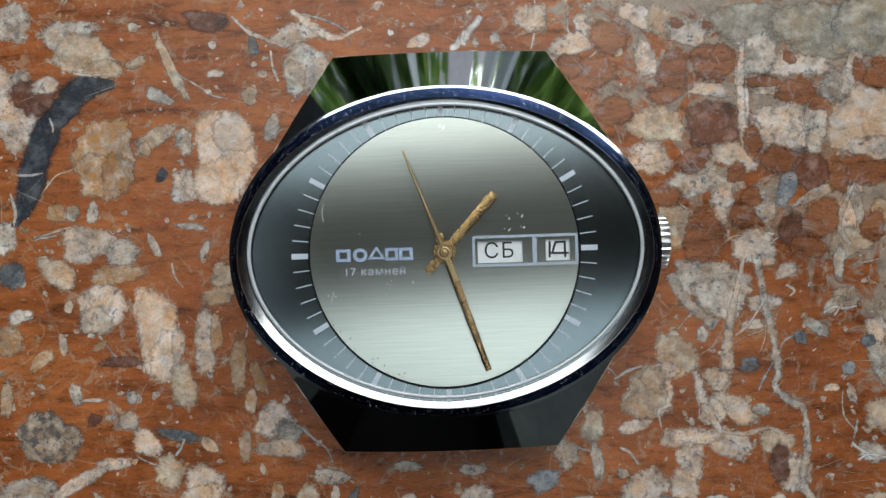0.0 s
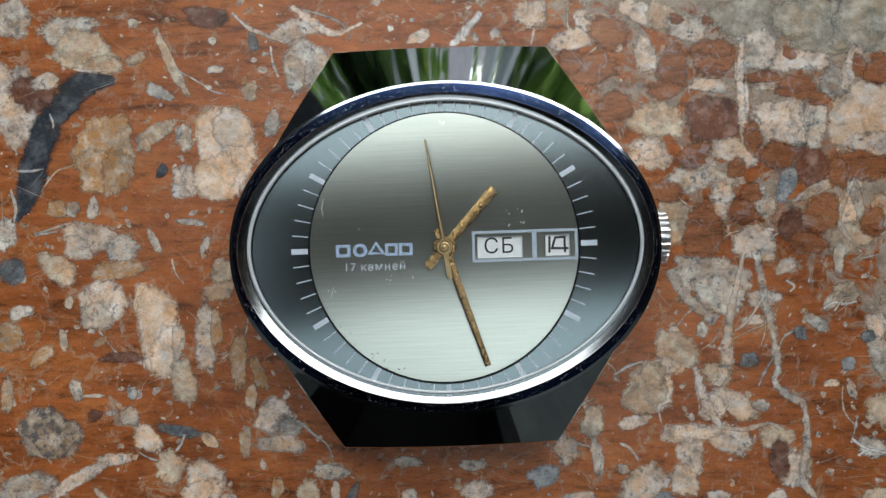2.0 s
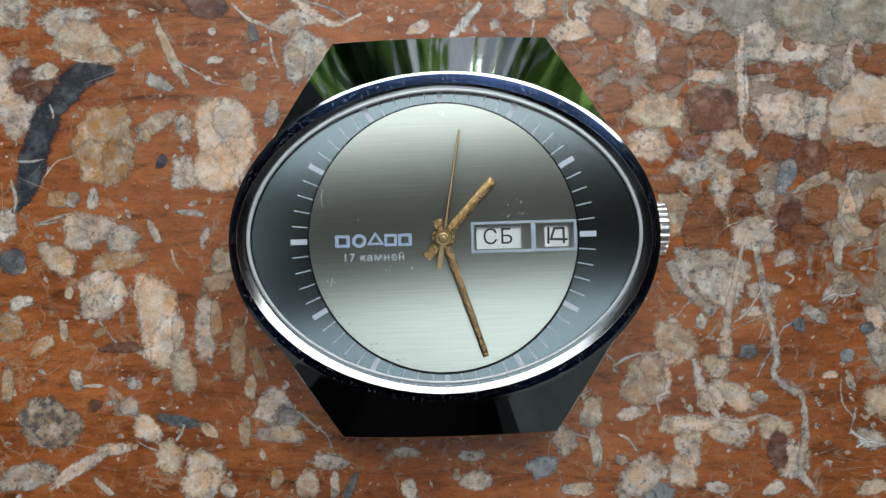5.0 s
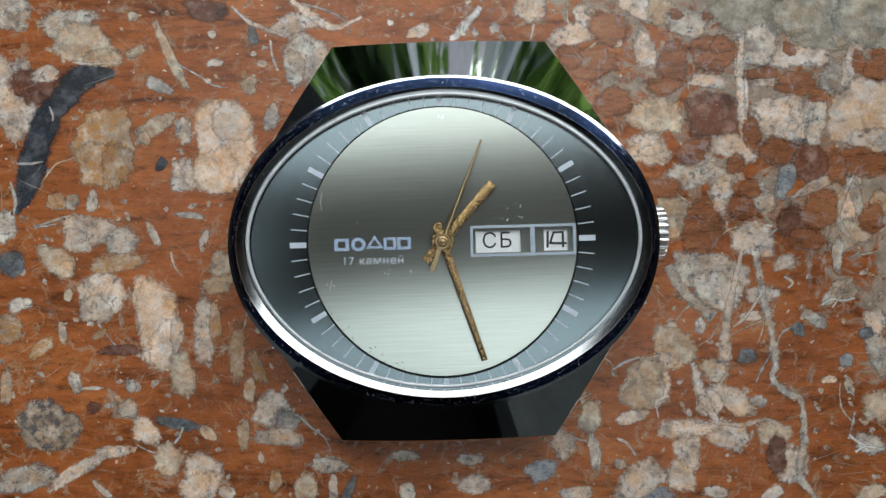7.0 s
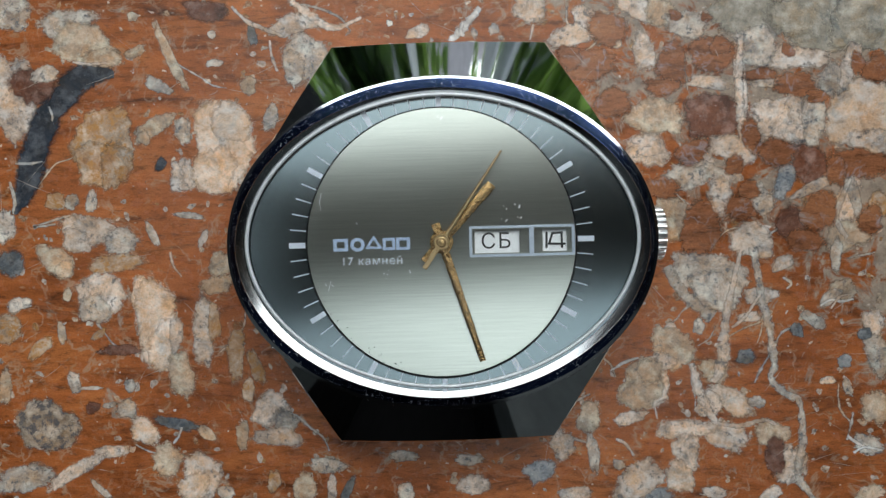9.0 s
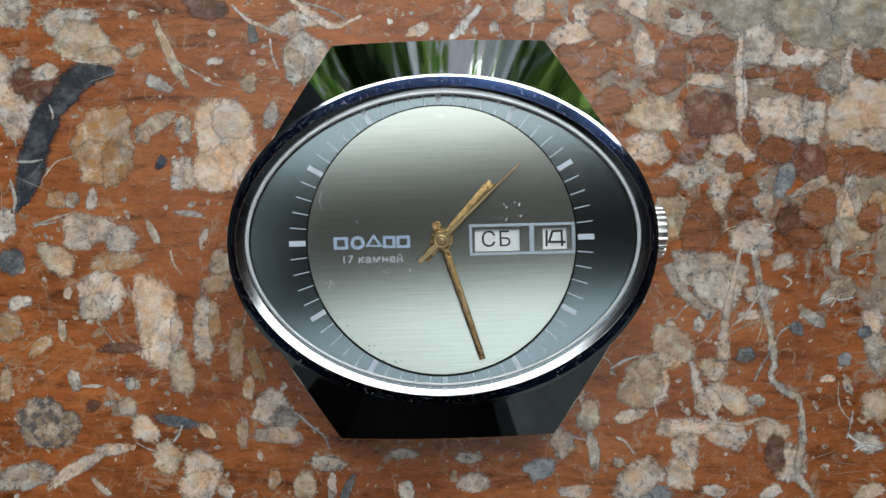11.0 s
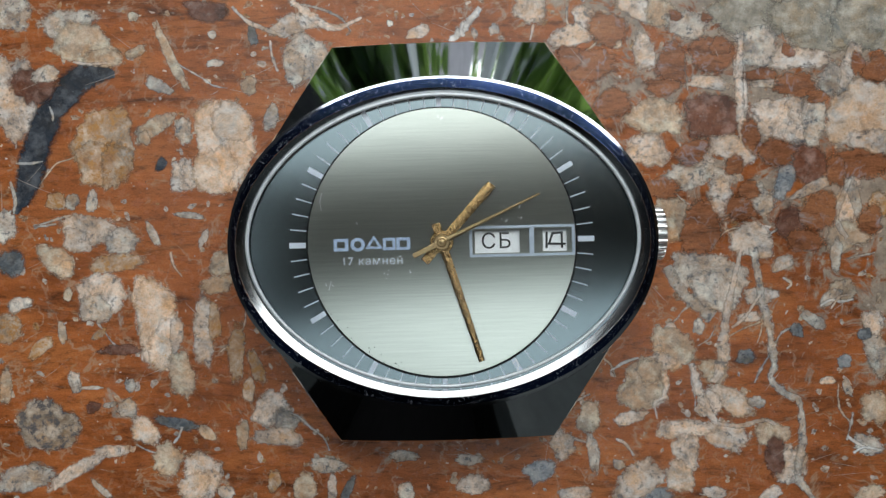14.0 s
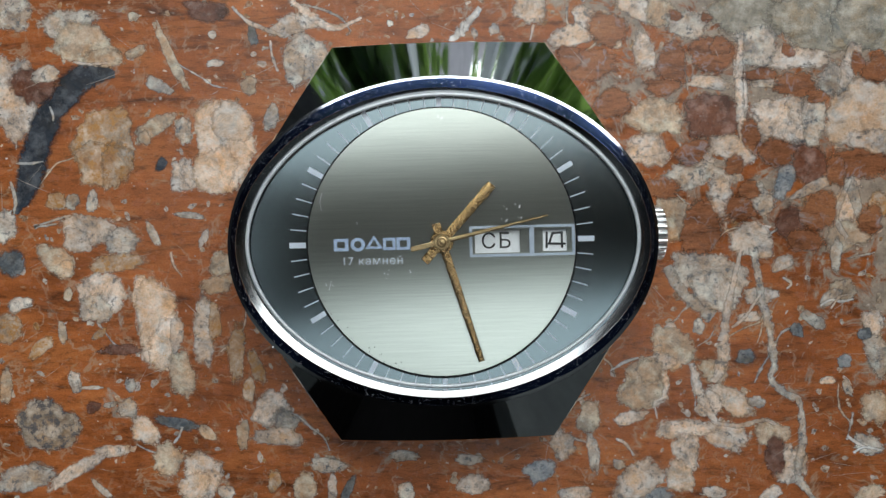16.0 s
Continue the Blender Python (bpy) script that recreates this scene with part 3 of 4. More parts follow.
def stone():
    bm = bmesh.new()
    box(bm, -320, 320, -220, 240, 0, 40, 1.5)
    part("slab_body", bm, BINDER, slab)
    chip("grey", -45.59, 25.12, 4.18, 3.58, 0)
    chip("grey", -39.63, 23.93, 6.56, 2.69, 5)
    chip("beige", -37.83, 21.54, 6.56, 4.18, -15)
    chip("beige", -36.04, 20.17, 4.18, 2.15, 10)
    chip("pale", -45.59, 16.17, 4.77, 8.95, 5)
    chip("maroon", -43.21, 17.37, 4.77, 3.58, 0)
    chip("beige", -32.76, 24.65, 0.95, 0.95, 0)
    chip("beige", -32.46, 20.95, 2.39, 0.95, 20)
    chip("beige", -28.76, 20.35, 7.76, 0.95, -63)
    chip("grey", -24.11, 19.75, 1.49, 0.72, 0)
    chip("grey", -24.41, 22.74, 0.84, 0.72, 0)
    chip("maroon", -25.00, 25.24, 4.18, 2.39, 0)
    chip("grey", -30.08, 17.37, 2.86, 1.31, -25)
    chip("ochre", -35.75, 11.40, 6.27, 6.27, 10)
    chip("ochre", -36.34, 9.01, 4.77, 4.18, 0)
    chip("ochre", -34.55, 9.01, 2.98, 4.77, 0)
    chip("beige", -30.67, 12.89, 4.48, 1.79, 35)
    chip("beige", -31.57, 11.82, 1.19, 1.43, 0)
    chip("grey", -27.39, 12.59, 1.55, 2.75, 0)
    chip("slate", -29.78, 9.01, 0.90, 1.55, -20)
    chip("pale", -27.39, 7.82, 2.69, 3.70, 10)
    chip("cream", -23.21, 11.10, 5.67, 8.95, 0)
    chip("cream", -24.11, 8.41, 4.18, 4.77, 10)
    chip("cream", -22.32, 13.49, 4.18, 4.18, 0)
    chip("ochre", -40.82, 5.13, 2.39, 1.55, 0)
    chip("grey", -39.21, 5.13, 1.31, 1.67, 0)
    chip("grey", -37.06, 5.13, 1.07, 2.15, 0)
    chip("pale", -37.54, 2.15, 5.37, 2.98, -15)
    chip("pale", -38.73, 0.95, 2.69, 2.39, 0)
    chip("grey", -33.96, 0.95, 3.58, 2.51, 20)
    chip("grey", -46.19, 2.45, 2.27, 3.22, 0)
    chip("grey", -26.79, 3.64, 3.28, 0.54, -5)
    chip("grey", -30.67, 1.73, 0.72, 2.75, 25)
    chip("grey", -25.30, 1.25, 0.72, 1.79, -20)
    chip("grey", -42.01, 18.56, 2.98, 1.55, 10)
    chip("slategrey", -45.59, -1.43, 3.10, 2.51, 0)
    chip("beige", -40.82, -1.13, 4.18, 2.75, -30)
    chip("beige", -39.92, -2.03, 1.79, 1.79, 0)
    chip("ochre", -34.55, -1.43, 5.49, 1.91, 5)
    chip("pale", -36.04, -4.71, 4.65, 4.18, 30)
    chip("grey", -36.76, -6.21, 2.98, 2.98, 0)
    chip("beige", -39.63, -4.71, 0.78, 1.31, -20)
    chip("grey", -44.70, -5.73, 2.39, 1.31, 15)
    chip("ochre", -45.89, -8.41, 2.75, 2.98, 0)
    chip("beige", -40.22, -8.77, 0.84, 2.03, 10)
    chip("ochre", -42.49, -10.38, 3.22, 1.19, 40)
    chip("ochre", -36.34, -8.89, 1.67, 0.72, 40)
    chip("cream", -31.87, -4.42, 1.79, 3.58, 0)
    chip("cream", -30.38, -7.40, 3.82, 9.85, 3)
    chip("cream", -29.48, -10.09, 2.98, 5.37, 0)
    chip("beige", -27.57, -13.07, 2.27, 5.37, 8)
    chip("pale", -28.17, -8.89, 1.31, 3.58, 0)
    chip("pale", -25.30, -8.59, 2.15, 7.16, 3)
    chip("ochre", -24.11, -7.70, 1.31, 3.58, 0)
    chip("beige", -23.81, -3.64, 3.10, 2.03, 10)
    chip("beige", -23.51, -1.55, 2.15, 2.63, 0)
    chip("ochre", -21.84, -10.98, 1.55, 6.68, 0)
    chip("beige", -46.19, -14.26, 1.31, 3.94, 0)
    chip("grey", -38.91, -13.96, 1.07, 2.39, 10)
    chip("grey", -37.12, -14.56, 2.39, 0.30, 0)
    chip("grey", -33.06, -14.26, 0.90, 1.43, 10)
    chip("speckle", -41.71, -18.56, 6.33, 5.01, 0)
    chip("grey", -33.36, -16.77, 2.03, 2.03, -30)
    chip("grey", -35.15, -16.35, 1.31, 0.54, 10)
    chip("cream", -31.51, -19.04, 3.22, 2.51, -50)
    chip("maroon", -36.94, -16.65, 1.55, 1.19, 0)
    chip("maroon", -34.13, -10.56, 4.77, 0.95, 0)
    chip("slategrey", -28.11, -18.32, 5.13, 1.13, -14)
    chip("beige", -24.89, -19.34, 2.03, 1.07, -30)
    chip("beige", -29.06, -22.14, 3.34, 2.98, 60)
    chip("pale", -25.60, -24.29, 3.58, 6.21, -14)
    chip("cream", -26.20, -25.00, 2.98, 2.98, 0)
    chip("grey", -44.10, -24.11, 6.86, 2.39, 12)
    chip("pale", -34.85, -21.24, 3.10, 1.31, 5)
    chip("pale", -38.73, -23.33, 7.40, 1.19, 30)
    chip("grey", -36.04, -25.30, 2.63, 0.60, -40)
    chip("grey", -14.56, 20.35, 4.42, 5.01, -20)
    chip("grey", -15.75, 19.16, 2.39, 3.58, 10)
    chip("pale", -15.75, 23.81, 5.01, 2.03, 10)
    chip("slategrey", -20.11, 22.62, 0.90, 1.91, 8)
    chip("beige", -20.53, 17.37, 1.67, 1.79, 0)
    chip("grey", -18.14, 14.08, 1.31, 2.98, -20)
    chip("pale", -2.63, 23.04, 2.27, 1.31, 20)
    chip("grey", 5.43, 23.33, 0.95, 1.19, 0)
    chip("pale", 9.31, 25.42, 3.58, 2.63, 0)
    chip("pale", 13.49, 22.62, 4.54, 2.15, 20)
    chip("pale", 15.28, 24.53, 3.58, 1.79, -30)
    chip("beige", 18.38, 21.84, 0.90, 1.07, 0)
    chip("pale", 20.65, 25.42, 5.37, 2.15, -20)
    chip("pale", 21.24, 20.95, 2.03, 4.30, 5)
    chip("beige", 23.04, 25.00, 3.22, 2.98, 0)
    chip("grey", 25.72, 23.81, 3.94, 2.98, 0)
    chip("pale", 28.11, 17.66, 4.54, 1.25, -5)
    chip("beige", 22.44, 14.08, 5.49, 3.82, 0)
    chip("pale", 21.54, 10.50, 4.42, 3.10, 0)
    chip("maroon", 28.70, 14.08, 5.97, 4.77, 0)
    chip("greengrey", 32.58, 24.65, 8.95, 4.18, 0)
    chip("greengrey", 40.94, 23.93, 12.53, 5.49, 0)
    chip("greengrey", 45.41, 24.23, 7.76, 6.56, 0)
    chip("pale", 37.06, 20.35, 7.16, 2.39, 0)
    chip("grey", 32.88, 21.42, 4.77, 3.94, 0)
    chip("pale", 36.16, 13.96, 5.97, 4.89, 10)
    chip("pale", 38.25, 15.28, 4.18, 3.58, 0)
    chip("cream", 44.52, 14.08, 7.28, 7.40, 0)
    chip("pale", 45.41, 11.40, 4.77, 2.98, 0)
    chip("grey", 39.15, 14.38, 2.63, 6.92, 0)
    chip("pale", 31.39, 17.96, 1.19, 8.95, 4)
    chip("grey", 34.37, 17.66, 3.82, 0.84, 5)
    chip("grey", 41.24, 17.96, 2.98, 3.58, 30)
    chip("pale", 43.03, 19.75, 1.55, 4.77, -20)
    chip("pale", 30.49, 10.68, 5.01, 2.75, -10)
    chip("pale", 26.62, 9.31, 3.58, 2.15, 10)
    chip("grey", 27.81, 8.53, 5.37, 1.55, -20)
    chip("grey", 25.72, 7.70, 5.01, 2.75, 0)
    chip("pale", 29.30, 5.31, 2.75, 4.42, 0)
    chip("slatepale", 36.46, 8.41, 1.79, 7.40, -20)
    chip("grey", 33.48, 5.43, 2.39, 3.58, 30)
    chip("maroon", 38.67, 9.01, 3.58, 4.30, 0)
    chip("pale", 39.15, 6.62, 4.42, 1.19, 25)
    chip("pale", 42.73, 5.13, 2.15, 6.56, -12)
    chip("grey", 43.33, 6.03, 1.19, 5.37, 15)
    chip("beige", 24.23, 3.34, 3.94, 4.42, 0)
    chip("pale", 32.58, 0.95, 4.42, 3.58, 0)
    chip("maroon", 36.76, 2.75, 3.10, 3.94, 0)
    chip("beige", 42.73, 1.55, 5.13, 2.98, 10)
    chip("ochre", 46.01, 4.71, 2.03, 2.98, 0)
    chip("grey", 27.81, -2.33, 7.28, 4.18, -8)
    chip("grey", 28.70, -4.42, 5.01, 3.94, 0)
    chip("pale", 33.48, -4.83, 3.34, 1.79, 0)
    chip("pale", 35.87, -1.43, 2.63, 1.19, 20)
    chip("pale", 32.29, -7.10, 2.39, 0.90, 10)
    chip("grey", 41.53, -0.54, 1.19, 3.58, 0)
    chip("beige", 28.70, -12.77, 2.98, 2.39, 0)
    chip("grey", 26.97, -8.12, 1.01, 1.55, -20)
    chip("pale", 23.99, -8.30, 1.07, 1.19, 0)
    chip("beige", 24.23, -10.38, 4.42, 4.06, 0)
    chip("pale", 23.04, -11.88, 2.98, 2.03, 0)
    chip("cream", 22.32, -14.38, 2.86, 4.54, 0)
    chip("cream", 30.32, -15.93, 5.01, 2.63, -28)
    chip("pale", 28.11, -16.35, 2.98, 2.39, 0)
    chip("pale", 29.90, -19.63, 5.01, 2.75, -25)
    chip("beige", 34.67, -19.34, 3.34, 2.75, -10)
    chip("pale", 25.42, -18.92, 5.97, 2.03, 0)
    chip("pale", 25.72, -21.42, 2.75, 3.94, 0)
    chip("cream", 24.94, -23.93, 2.98, 3.10, 0)
    chip("pale", 36.64, -22.62, 2.98, 4.18, 0)
    chip("maroon", 35.09, -21.72, 2.15, 3.82, 0)
    chip("slategrey", 31.99, -11.28, 1.91, 1.43, 0)
    chip("grey", 33.18, -16.05, 1.79, 1.19, 0)
    chip("beige", 42.13, -4.24, 3.10, 2.03, 0)
    chip("grey", 40.94, -5.01, 2.39, 1.55, 30)
    chip("grey", 39.15, -7.40, 2.75, 1.31, -35)
    chip("slategrey", 37.36, -8.47, 1.31, 1.19, 0)
    chip("slatepale", 42.43, -11.70, 1.31, 1.43, 0)
    chip("pale", 40.64, -13.79, 1.67, 0.72, -5)
    chip("grey", 42.73, -14.56, 0.72, 2.03, 25)
    chip("beige", 45.83, -16.65, 3.70, 3.10, 0)
    chip("grey", 46.01, -10.98, 2.75, 5.01, 20)
    chip("pale", 45.41, -7.52, 2.51, 2.39, 20)
    chip("slategrey", 44.52, -8.89, 1.31, 1.19, 0)
    chip("grey", 44.82, -20.53, 3.22, 2.03, -10)
    chip("pale", 34.67, -25.72, 2.39, 1.19, 15)
    chip("slatepale", 22.32, -26.08, 3.58, 2.39, 0)
    chip("beige", 45.12, -25.72, 3.22, 1.55, 10)
    chip("pale", 28.70, -25.60, 2.39, 1.19, -10)
    chip("pale", -18.14, -16.77, 3.58, 3.34, -30)
    chip("grey", -16.65, -18.14, 2.98, 2.15, -30)
    chip("beige", -21.13, -19.51, 1.31, 2.63, 0)
    chip("pale", -17.43, -19.75, 5.49, 1.67, 0)
    chip("beige", -14.56, -25.12, 2.51, 3.10, 0)
    chip("ochre", -17.84, -24.41, 1.19, 2.27, 0)
    chip("pale", -11.70, -25.12, 0.95, 2.63, 0)
    chip("slategrey", -10.03, -25.36, 0.84, 3.22, -25)
    chip("grey", -12.17, -22.74, 3.82, 1.55, 0)
    chip("grey", -4.12, -21.78, 2.75, 1.19, 0)
    chip("grey", -3.82, -25.60, 1.55, 2.03, 0)
    chip("grey", 2.75, -22.14, 3.22, 0.95, 0)
    chip("pale", 3.22, -24.77, 3.10, 2.03, 10)
    chip("slatepale", 10.20, -23.33, 3.34, 2.15, 30)
    chip("pale", 12.59, -20.53, 2.63, 3.10, 0)
    chip("beige", 15.40, -17.72, 2.15, 3.58, -20)
    chip("grey", 15.87, -21.42, 1.07, 4.77, 8)
    chip("beige", 20.95, -14.26, 4.42, 5.01, -30)
    chip("beige", 21.84, -12.77, 2.39, 2.39, 0)
    chip("pale", 19.75, -17.72, 3.46, 1.31, 18)
    chip("grey", 18.56, -22.62, 1.07, 1.07, 0)
    chip("pale", 20.65, -24.41, 5.37, 3.58, 35)
    chip("pale", 14.08, -25.72, 3.58, 1.19, 0)
    chip("grey", -22.92, -25.60, 1.79, 1.43, 0)
    chip("ochre", -19.63, -12.47, 1.31, 3.58, 20)
    chip("ochre", -20.53, -14.86, 1.19, 2.39, -10)
    chip("grey", -5.61, 23.93, 0.60, 0.60, 0)
    vein("slate", [(-34.67, 18.56, 0.54), (-36.64, 18.50, 1.79), (-38.73, 17.78, 2.63), (-40.34, 15.58, 2.15), (-41.71, 14.08, 2.51), (-42.73, 11.40, 2.75), (-43.33, 9.01, 2.63), (-44.10, 6.33, 2.03), (-45.23, 3.82, 0.30)], 0.9)
    vein("pale", [(-16.05, 26.32, 0.36), (-14.26, 25.00, 1.07), (-11.58, 23.45, 0.72), (-8.59, 24.53, 0.30)])
    vein("pale", [(-22.32, 25.72, 0.24), (-20.53, 24.05, 0.36), (-18.44, 23.21, 0.42), (-16.95, 22.62, 0.30)])
    vein("lightgrey", [(0.72, 22.02, 0.60), (2.27, 23.63, 1.19), (3.94, 25.60, 0.60)])
    vein("grey", [(32.76, 0.30, 0.95), (33.54, -4.71, 0.90), (34.37, -8.00, 1.19), (34.97, -11.88, 0.95), (34.61, -13.55, 0.72), (36.16, -15.16, 1.07), (37.66, -16.17, 0.72), (37.95, -20.23, 1.01), (37.48, -23.81, 1.19), (39.15, -26.32, 0.48)])
    vein("pale", [(31.51, 0.06, 0.48), (30.49, -4.12, 0.60), (29.72, -8.30, 1.19), (29.48, -11.88, 1.67), (28.53, -13.96, 0.72)])
    vein("pale", [(33.48, -4.71, 0.36), (31.87, -7.10, 0.30), (30.49, -8.18, 0.24)])
    vein("pale", [(26.26, -11.99, 0.84), (27.21, -15.46, 1.31), (28.88, -18.32, 0.72)])
    vein("pale", [(28.88, -18.32, 0.36), (31.39, -18.56, 0.48), (33.78, -17.96, 0.60), (35.09, -18.44, 0.24)])
    vein("grey", [(23.63, -1.73, 1.19), (25.42, -4.71, 1.43), (28.53, -7.10, 1.79)])
    vein("pale", [(31.39, 22.74, 0.72), (31.27, 17.37, 1.07), (31.75, 11.99, 0.84), (33.18, 10.20, 0.48)])
    vein("grey", [(42.73, 1.25, 0.60), (41.53, 3.64, 0.72), (43.21, 7.82, 0.48)])
    vein("pale", [(18.26, -19.93, 0.18), (19.34, -20.53, 0.30), (20.17, -21.72, 0.18)])
    vein("pale", [(-7.40, -15.46, 0.18), (-8.30, -14.86, 0.24), (-9.79, -14.26, 0.18)])
    vein("pale", [(-18.26, 22.14, 0.18), (-18.02, 20.35, 0.24), (-17.43, 18.86, 0.18)])
    chip("red", 28.41, 20.65, 5.49, 3.46, 0)
    chip("red", 24.23, 19.63, 2.98, 4.42, 0)
    chip("red", 23.15, 17.25, 3.94, 1.55, 0)
    chip("red", 33.48, 18.56, 3.34, 1.31, 0)
    chip("red", 37.36, 17.49, 3.94, 2.75, 0)
    chip("red", 39.45, 16.17, 2.39, 1.19, 0)
    chip("red", 43.92, 19.63, 1.55, 2.39, 10)
    chip("red", 45.83, 19.16, 2.98, 2.98, 0)
    chip("red", 32.58, 11.99, 1.79, 3.70, 10)
    chip("red", 35.27, 10.32, 4.30, 2.98, 0)
    chip("red", 26.32, 10.32, 3.70, 2.39, 20)
    chip("red", 43.92, 9.13, 6.56, 2.98, 0)
    chip("red", 32.29, 6.33, 2.39, 1.79, 0)
    chip("red", 22.74, 6.50, 4.18, 2.39, 0)
    chip("red", 27.21, 2.33, 3.94, 5.73, 0)
    chip("red", 31.39, 4.36, 3.34, 2.39, 0)
    chip("red", 39.74, 4.12, 3.58, 3.82, 0)
    chip("red", 45.12, 3.16, 2.39, 3.22, 0)
    chip("red", 38.25, 0.95, 3.82, 2.39, 0)
    chip("red", 24.53, 24.77, 1.19, 1.19, 0)
    chip("red", 17.37, 23.33, 4.30, 3.34, 0)
    chip("red", 15.58, 19.63, 4.77, 3.34, 0)
    chip("red", 17.96, 15.58, 3.58, 3.22, 0)
    chip("red", 13.37, 20.35, 2.39, 2.39, 0)
    chip("red", 27.81, 24.53, 0.95, 0.95, 0)
    chip("red", 36.46, 21.07, 1.19, 1.55, 30)
    chip("red", 41.53, 8.41, 1.79, 3.58, 0)
    chip("red", 30.79, 9.01, 1.79, 2.03, 0)
    chip("red", 29.30, 21.54, 2.39, 1.79, 0)
    vein("lightgrey", [(-41.59, 15.16, 0.12), (-41.24, 14.38, 0.18), (-41.18, 13.61, 0.12)])
    vein("lightgrey", [(-45.12, 9.13, 0.12), (-43.50, 9.13, 0.18), (-42.25, 9.37, 0.12)])
    vein("grey", [(-45.71, 7.22, 0.18), (-45.18, 5.43, 0.36), (-45.35, 3.82, 0.18)])
    vein("lightgrey", [(-27.51, -18.68, 0.18), (-27.93, -19.75, 0.30), (-28.47, -20.41, 0.12)])
    vein("lightgrey", [(39.86, -5.91, 0.18), (40.94, -5.31, 0.30), (42.13, -5.43, 0.24), (43.33, -5.19, 0.12)])
    vein("pale", [(40.94, -6.21, 0.12), (41.83, -5.01, 0.24), (42.73, -4.71, 0.12)])
    vein("lightgrey", [(35.87, -2.92, 0.18), (36.76, -3.52, 0.30), (36.28, -4.12, 0.12)])
    vein("grey", [(-39.33, 3.64, 0.12), (-43.21, 2.45, 0.30), (-40.82, 2.75, 0.12)])
    vein("pale", [(42.73, -19.63, 0.18), (43.92, -20.53, 0.36), (45.41, -21.13, 0.24)])
    vein("lightgrey", [(43.33, -21.42, 0.18), (44.52, -20.83, 0.24), (46.31, -21.19, 0.12)])
    vein("lightgrey", [(17.66, -12.77, 0.12), (19.16, -11.88, 0.24), (20.65, -11.40, 0.12)])
    vein("pale", [(-39.03, 19.87, 0.12), (-37.24, 19.63, 0.24), (-35.45, 19.75, 0.12)])
    vein("lightgrey", [(2.15, 23.93, 0.18), (1.85, 23.04, 0.48), (2.27, 22.62, 0.18)])
    # thin crooked seams, most of them in the eastern half
    rnd = random.Random(19)
    for k in range(50):
        x, y, a = (rnd.uniform(4, 46) if k % 4 else rnd.uniform(-46, 4)), rnd.uniform(-26, 26), rnd.uniform(0, math.pi)
        way, wide = [], rnd.uniform(0.1, 0.3)
        for i in range(rnd.randint(3, 6)):
            way.append((x, y, wide * rnd.uniform(0.5, 1.3) * (0.4 if i == 0 else 1)))
            a += rnd.gauss(0, 0.3)
            x, y = x + 1.5 * math.cos(a), y + 1.5 * math.sin(a)
        vein(rnd.choice(["pale", "pale", "grey", "lightgrey", "beige"]), way, 0.3, False)
    # fragments far from the watch and crumbs too small to tell apart
    rnd = random.Random(77)
    tones = ["pale", "grey", "beige", "ochre", "cream"]
    bms = {t: bmesh.new() for t in tones}
    cores = {t: bms[t].verts.layers.float.new("core") for t in tones}
    for k in range(3200):
        crumb = k < 1500
        if crumb:
            x, y, r = rnd.uniform(-50, 50), rnd.uniform(-30, 30), (0.09 + 0.28 * rnd.random() ** 3 if k % 5 else rnd.uniform(0.25, 0.6))
        else:
            x, y, r = rnd.uniform(-315, 315), rnd.uniform(-215, 235), rnd.uniform(0.6, 3.4)
            if abs(x) < 51 and abs(y) < 31:
                continue
        n, ph, st = (9 if crumb else 12), rnd.uniform(0, 6), rnd.uniform(0.5, 1.0)
        tone = rnd.choice(tones[:4] if crumb else tones)
        b = bms[tone]
        ta = rnd.uniform(0, math.tau)
        vs = []
        for i in range(n):
            t = math.tau * i / n
            q = r * (1 + 0.2 * math.sin(2 * t + ph) + rnd.uniform(-0.35, 0.35))
            u, v = q * math.cos(t), q * st * math.sin(t)
            vs.append(b.verts.new((x + u * math.cos(ta) - v * math.sin(ta), y + u * math.sin(ta) + v * math.cos(ta), 0.004 + 0.000004 * k)))
        for v in vs:
            v[cores[tone]] = (0.26 if r < 0.3 else 0.2) if crumb else 0.4
        b.faces.new(vs)
    bm = bmesh.new()
    for k in range(150):
        x, y, a, ln = rnd.uniform(-48, 48), rnd.uniform(-28, 28), rnd.gauss(0.1, 0.7), rnd.uniform(0.8, 4.5)
        bend, wide = rnd.uniform(-0.12, 0.12), rnd.uniform(0.012, 0.03)
        row = []
        for i in range(6):
            u = (i / 5 - 0.5) * ln
            v = bend * (1 - (2 * i / 5 - 1) ** 2)
            wd = wide * (1 - abs(2 * i / 5 - 1) * 0.8)
            row.append([bm.verts.new((x + u * math.cos(a) - (v + q) * math.sin(a), y + u * math.sin(a) + (v + q) * math.cos(a), 0.08)) for q in (-wd, wd)])
        for i in range(5):
            bm.faces.new((row[i][0], row[i + 1][0], row[i + 1][1], row[i][1]))
    tagged(part("scratches", bm, SCRATCH, slab, at=(0, 0, 40)), "fine pale hairline scratches in the polish", kind="stuff")
    for t in tones:
        ob = part("stone_crumbs", bms[t], STONES[t], slab, at=(0, 0, 40))
        tagged(ob, "small scattered stone crumbs in the slab", kind="stuff")


# ---- the watch ----
A, B = 21.3, 16.4
watch = thing("wristwatch", "oval steel wristwatch head without strap lying on red stone", "wristwatch", 0.0, 0.844 * MM, 3.35 * MM, 1.4)
watch.scale = (0.959, 0.959, 0.959)
LEVEL = 6.15     # dial surface
SIDE_X, END_Y = 17.6, 20.5


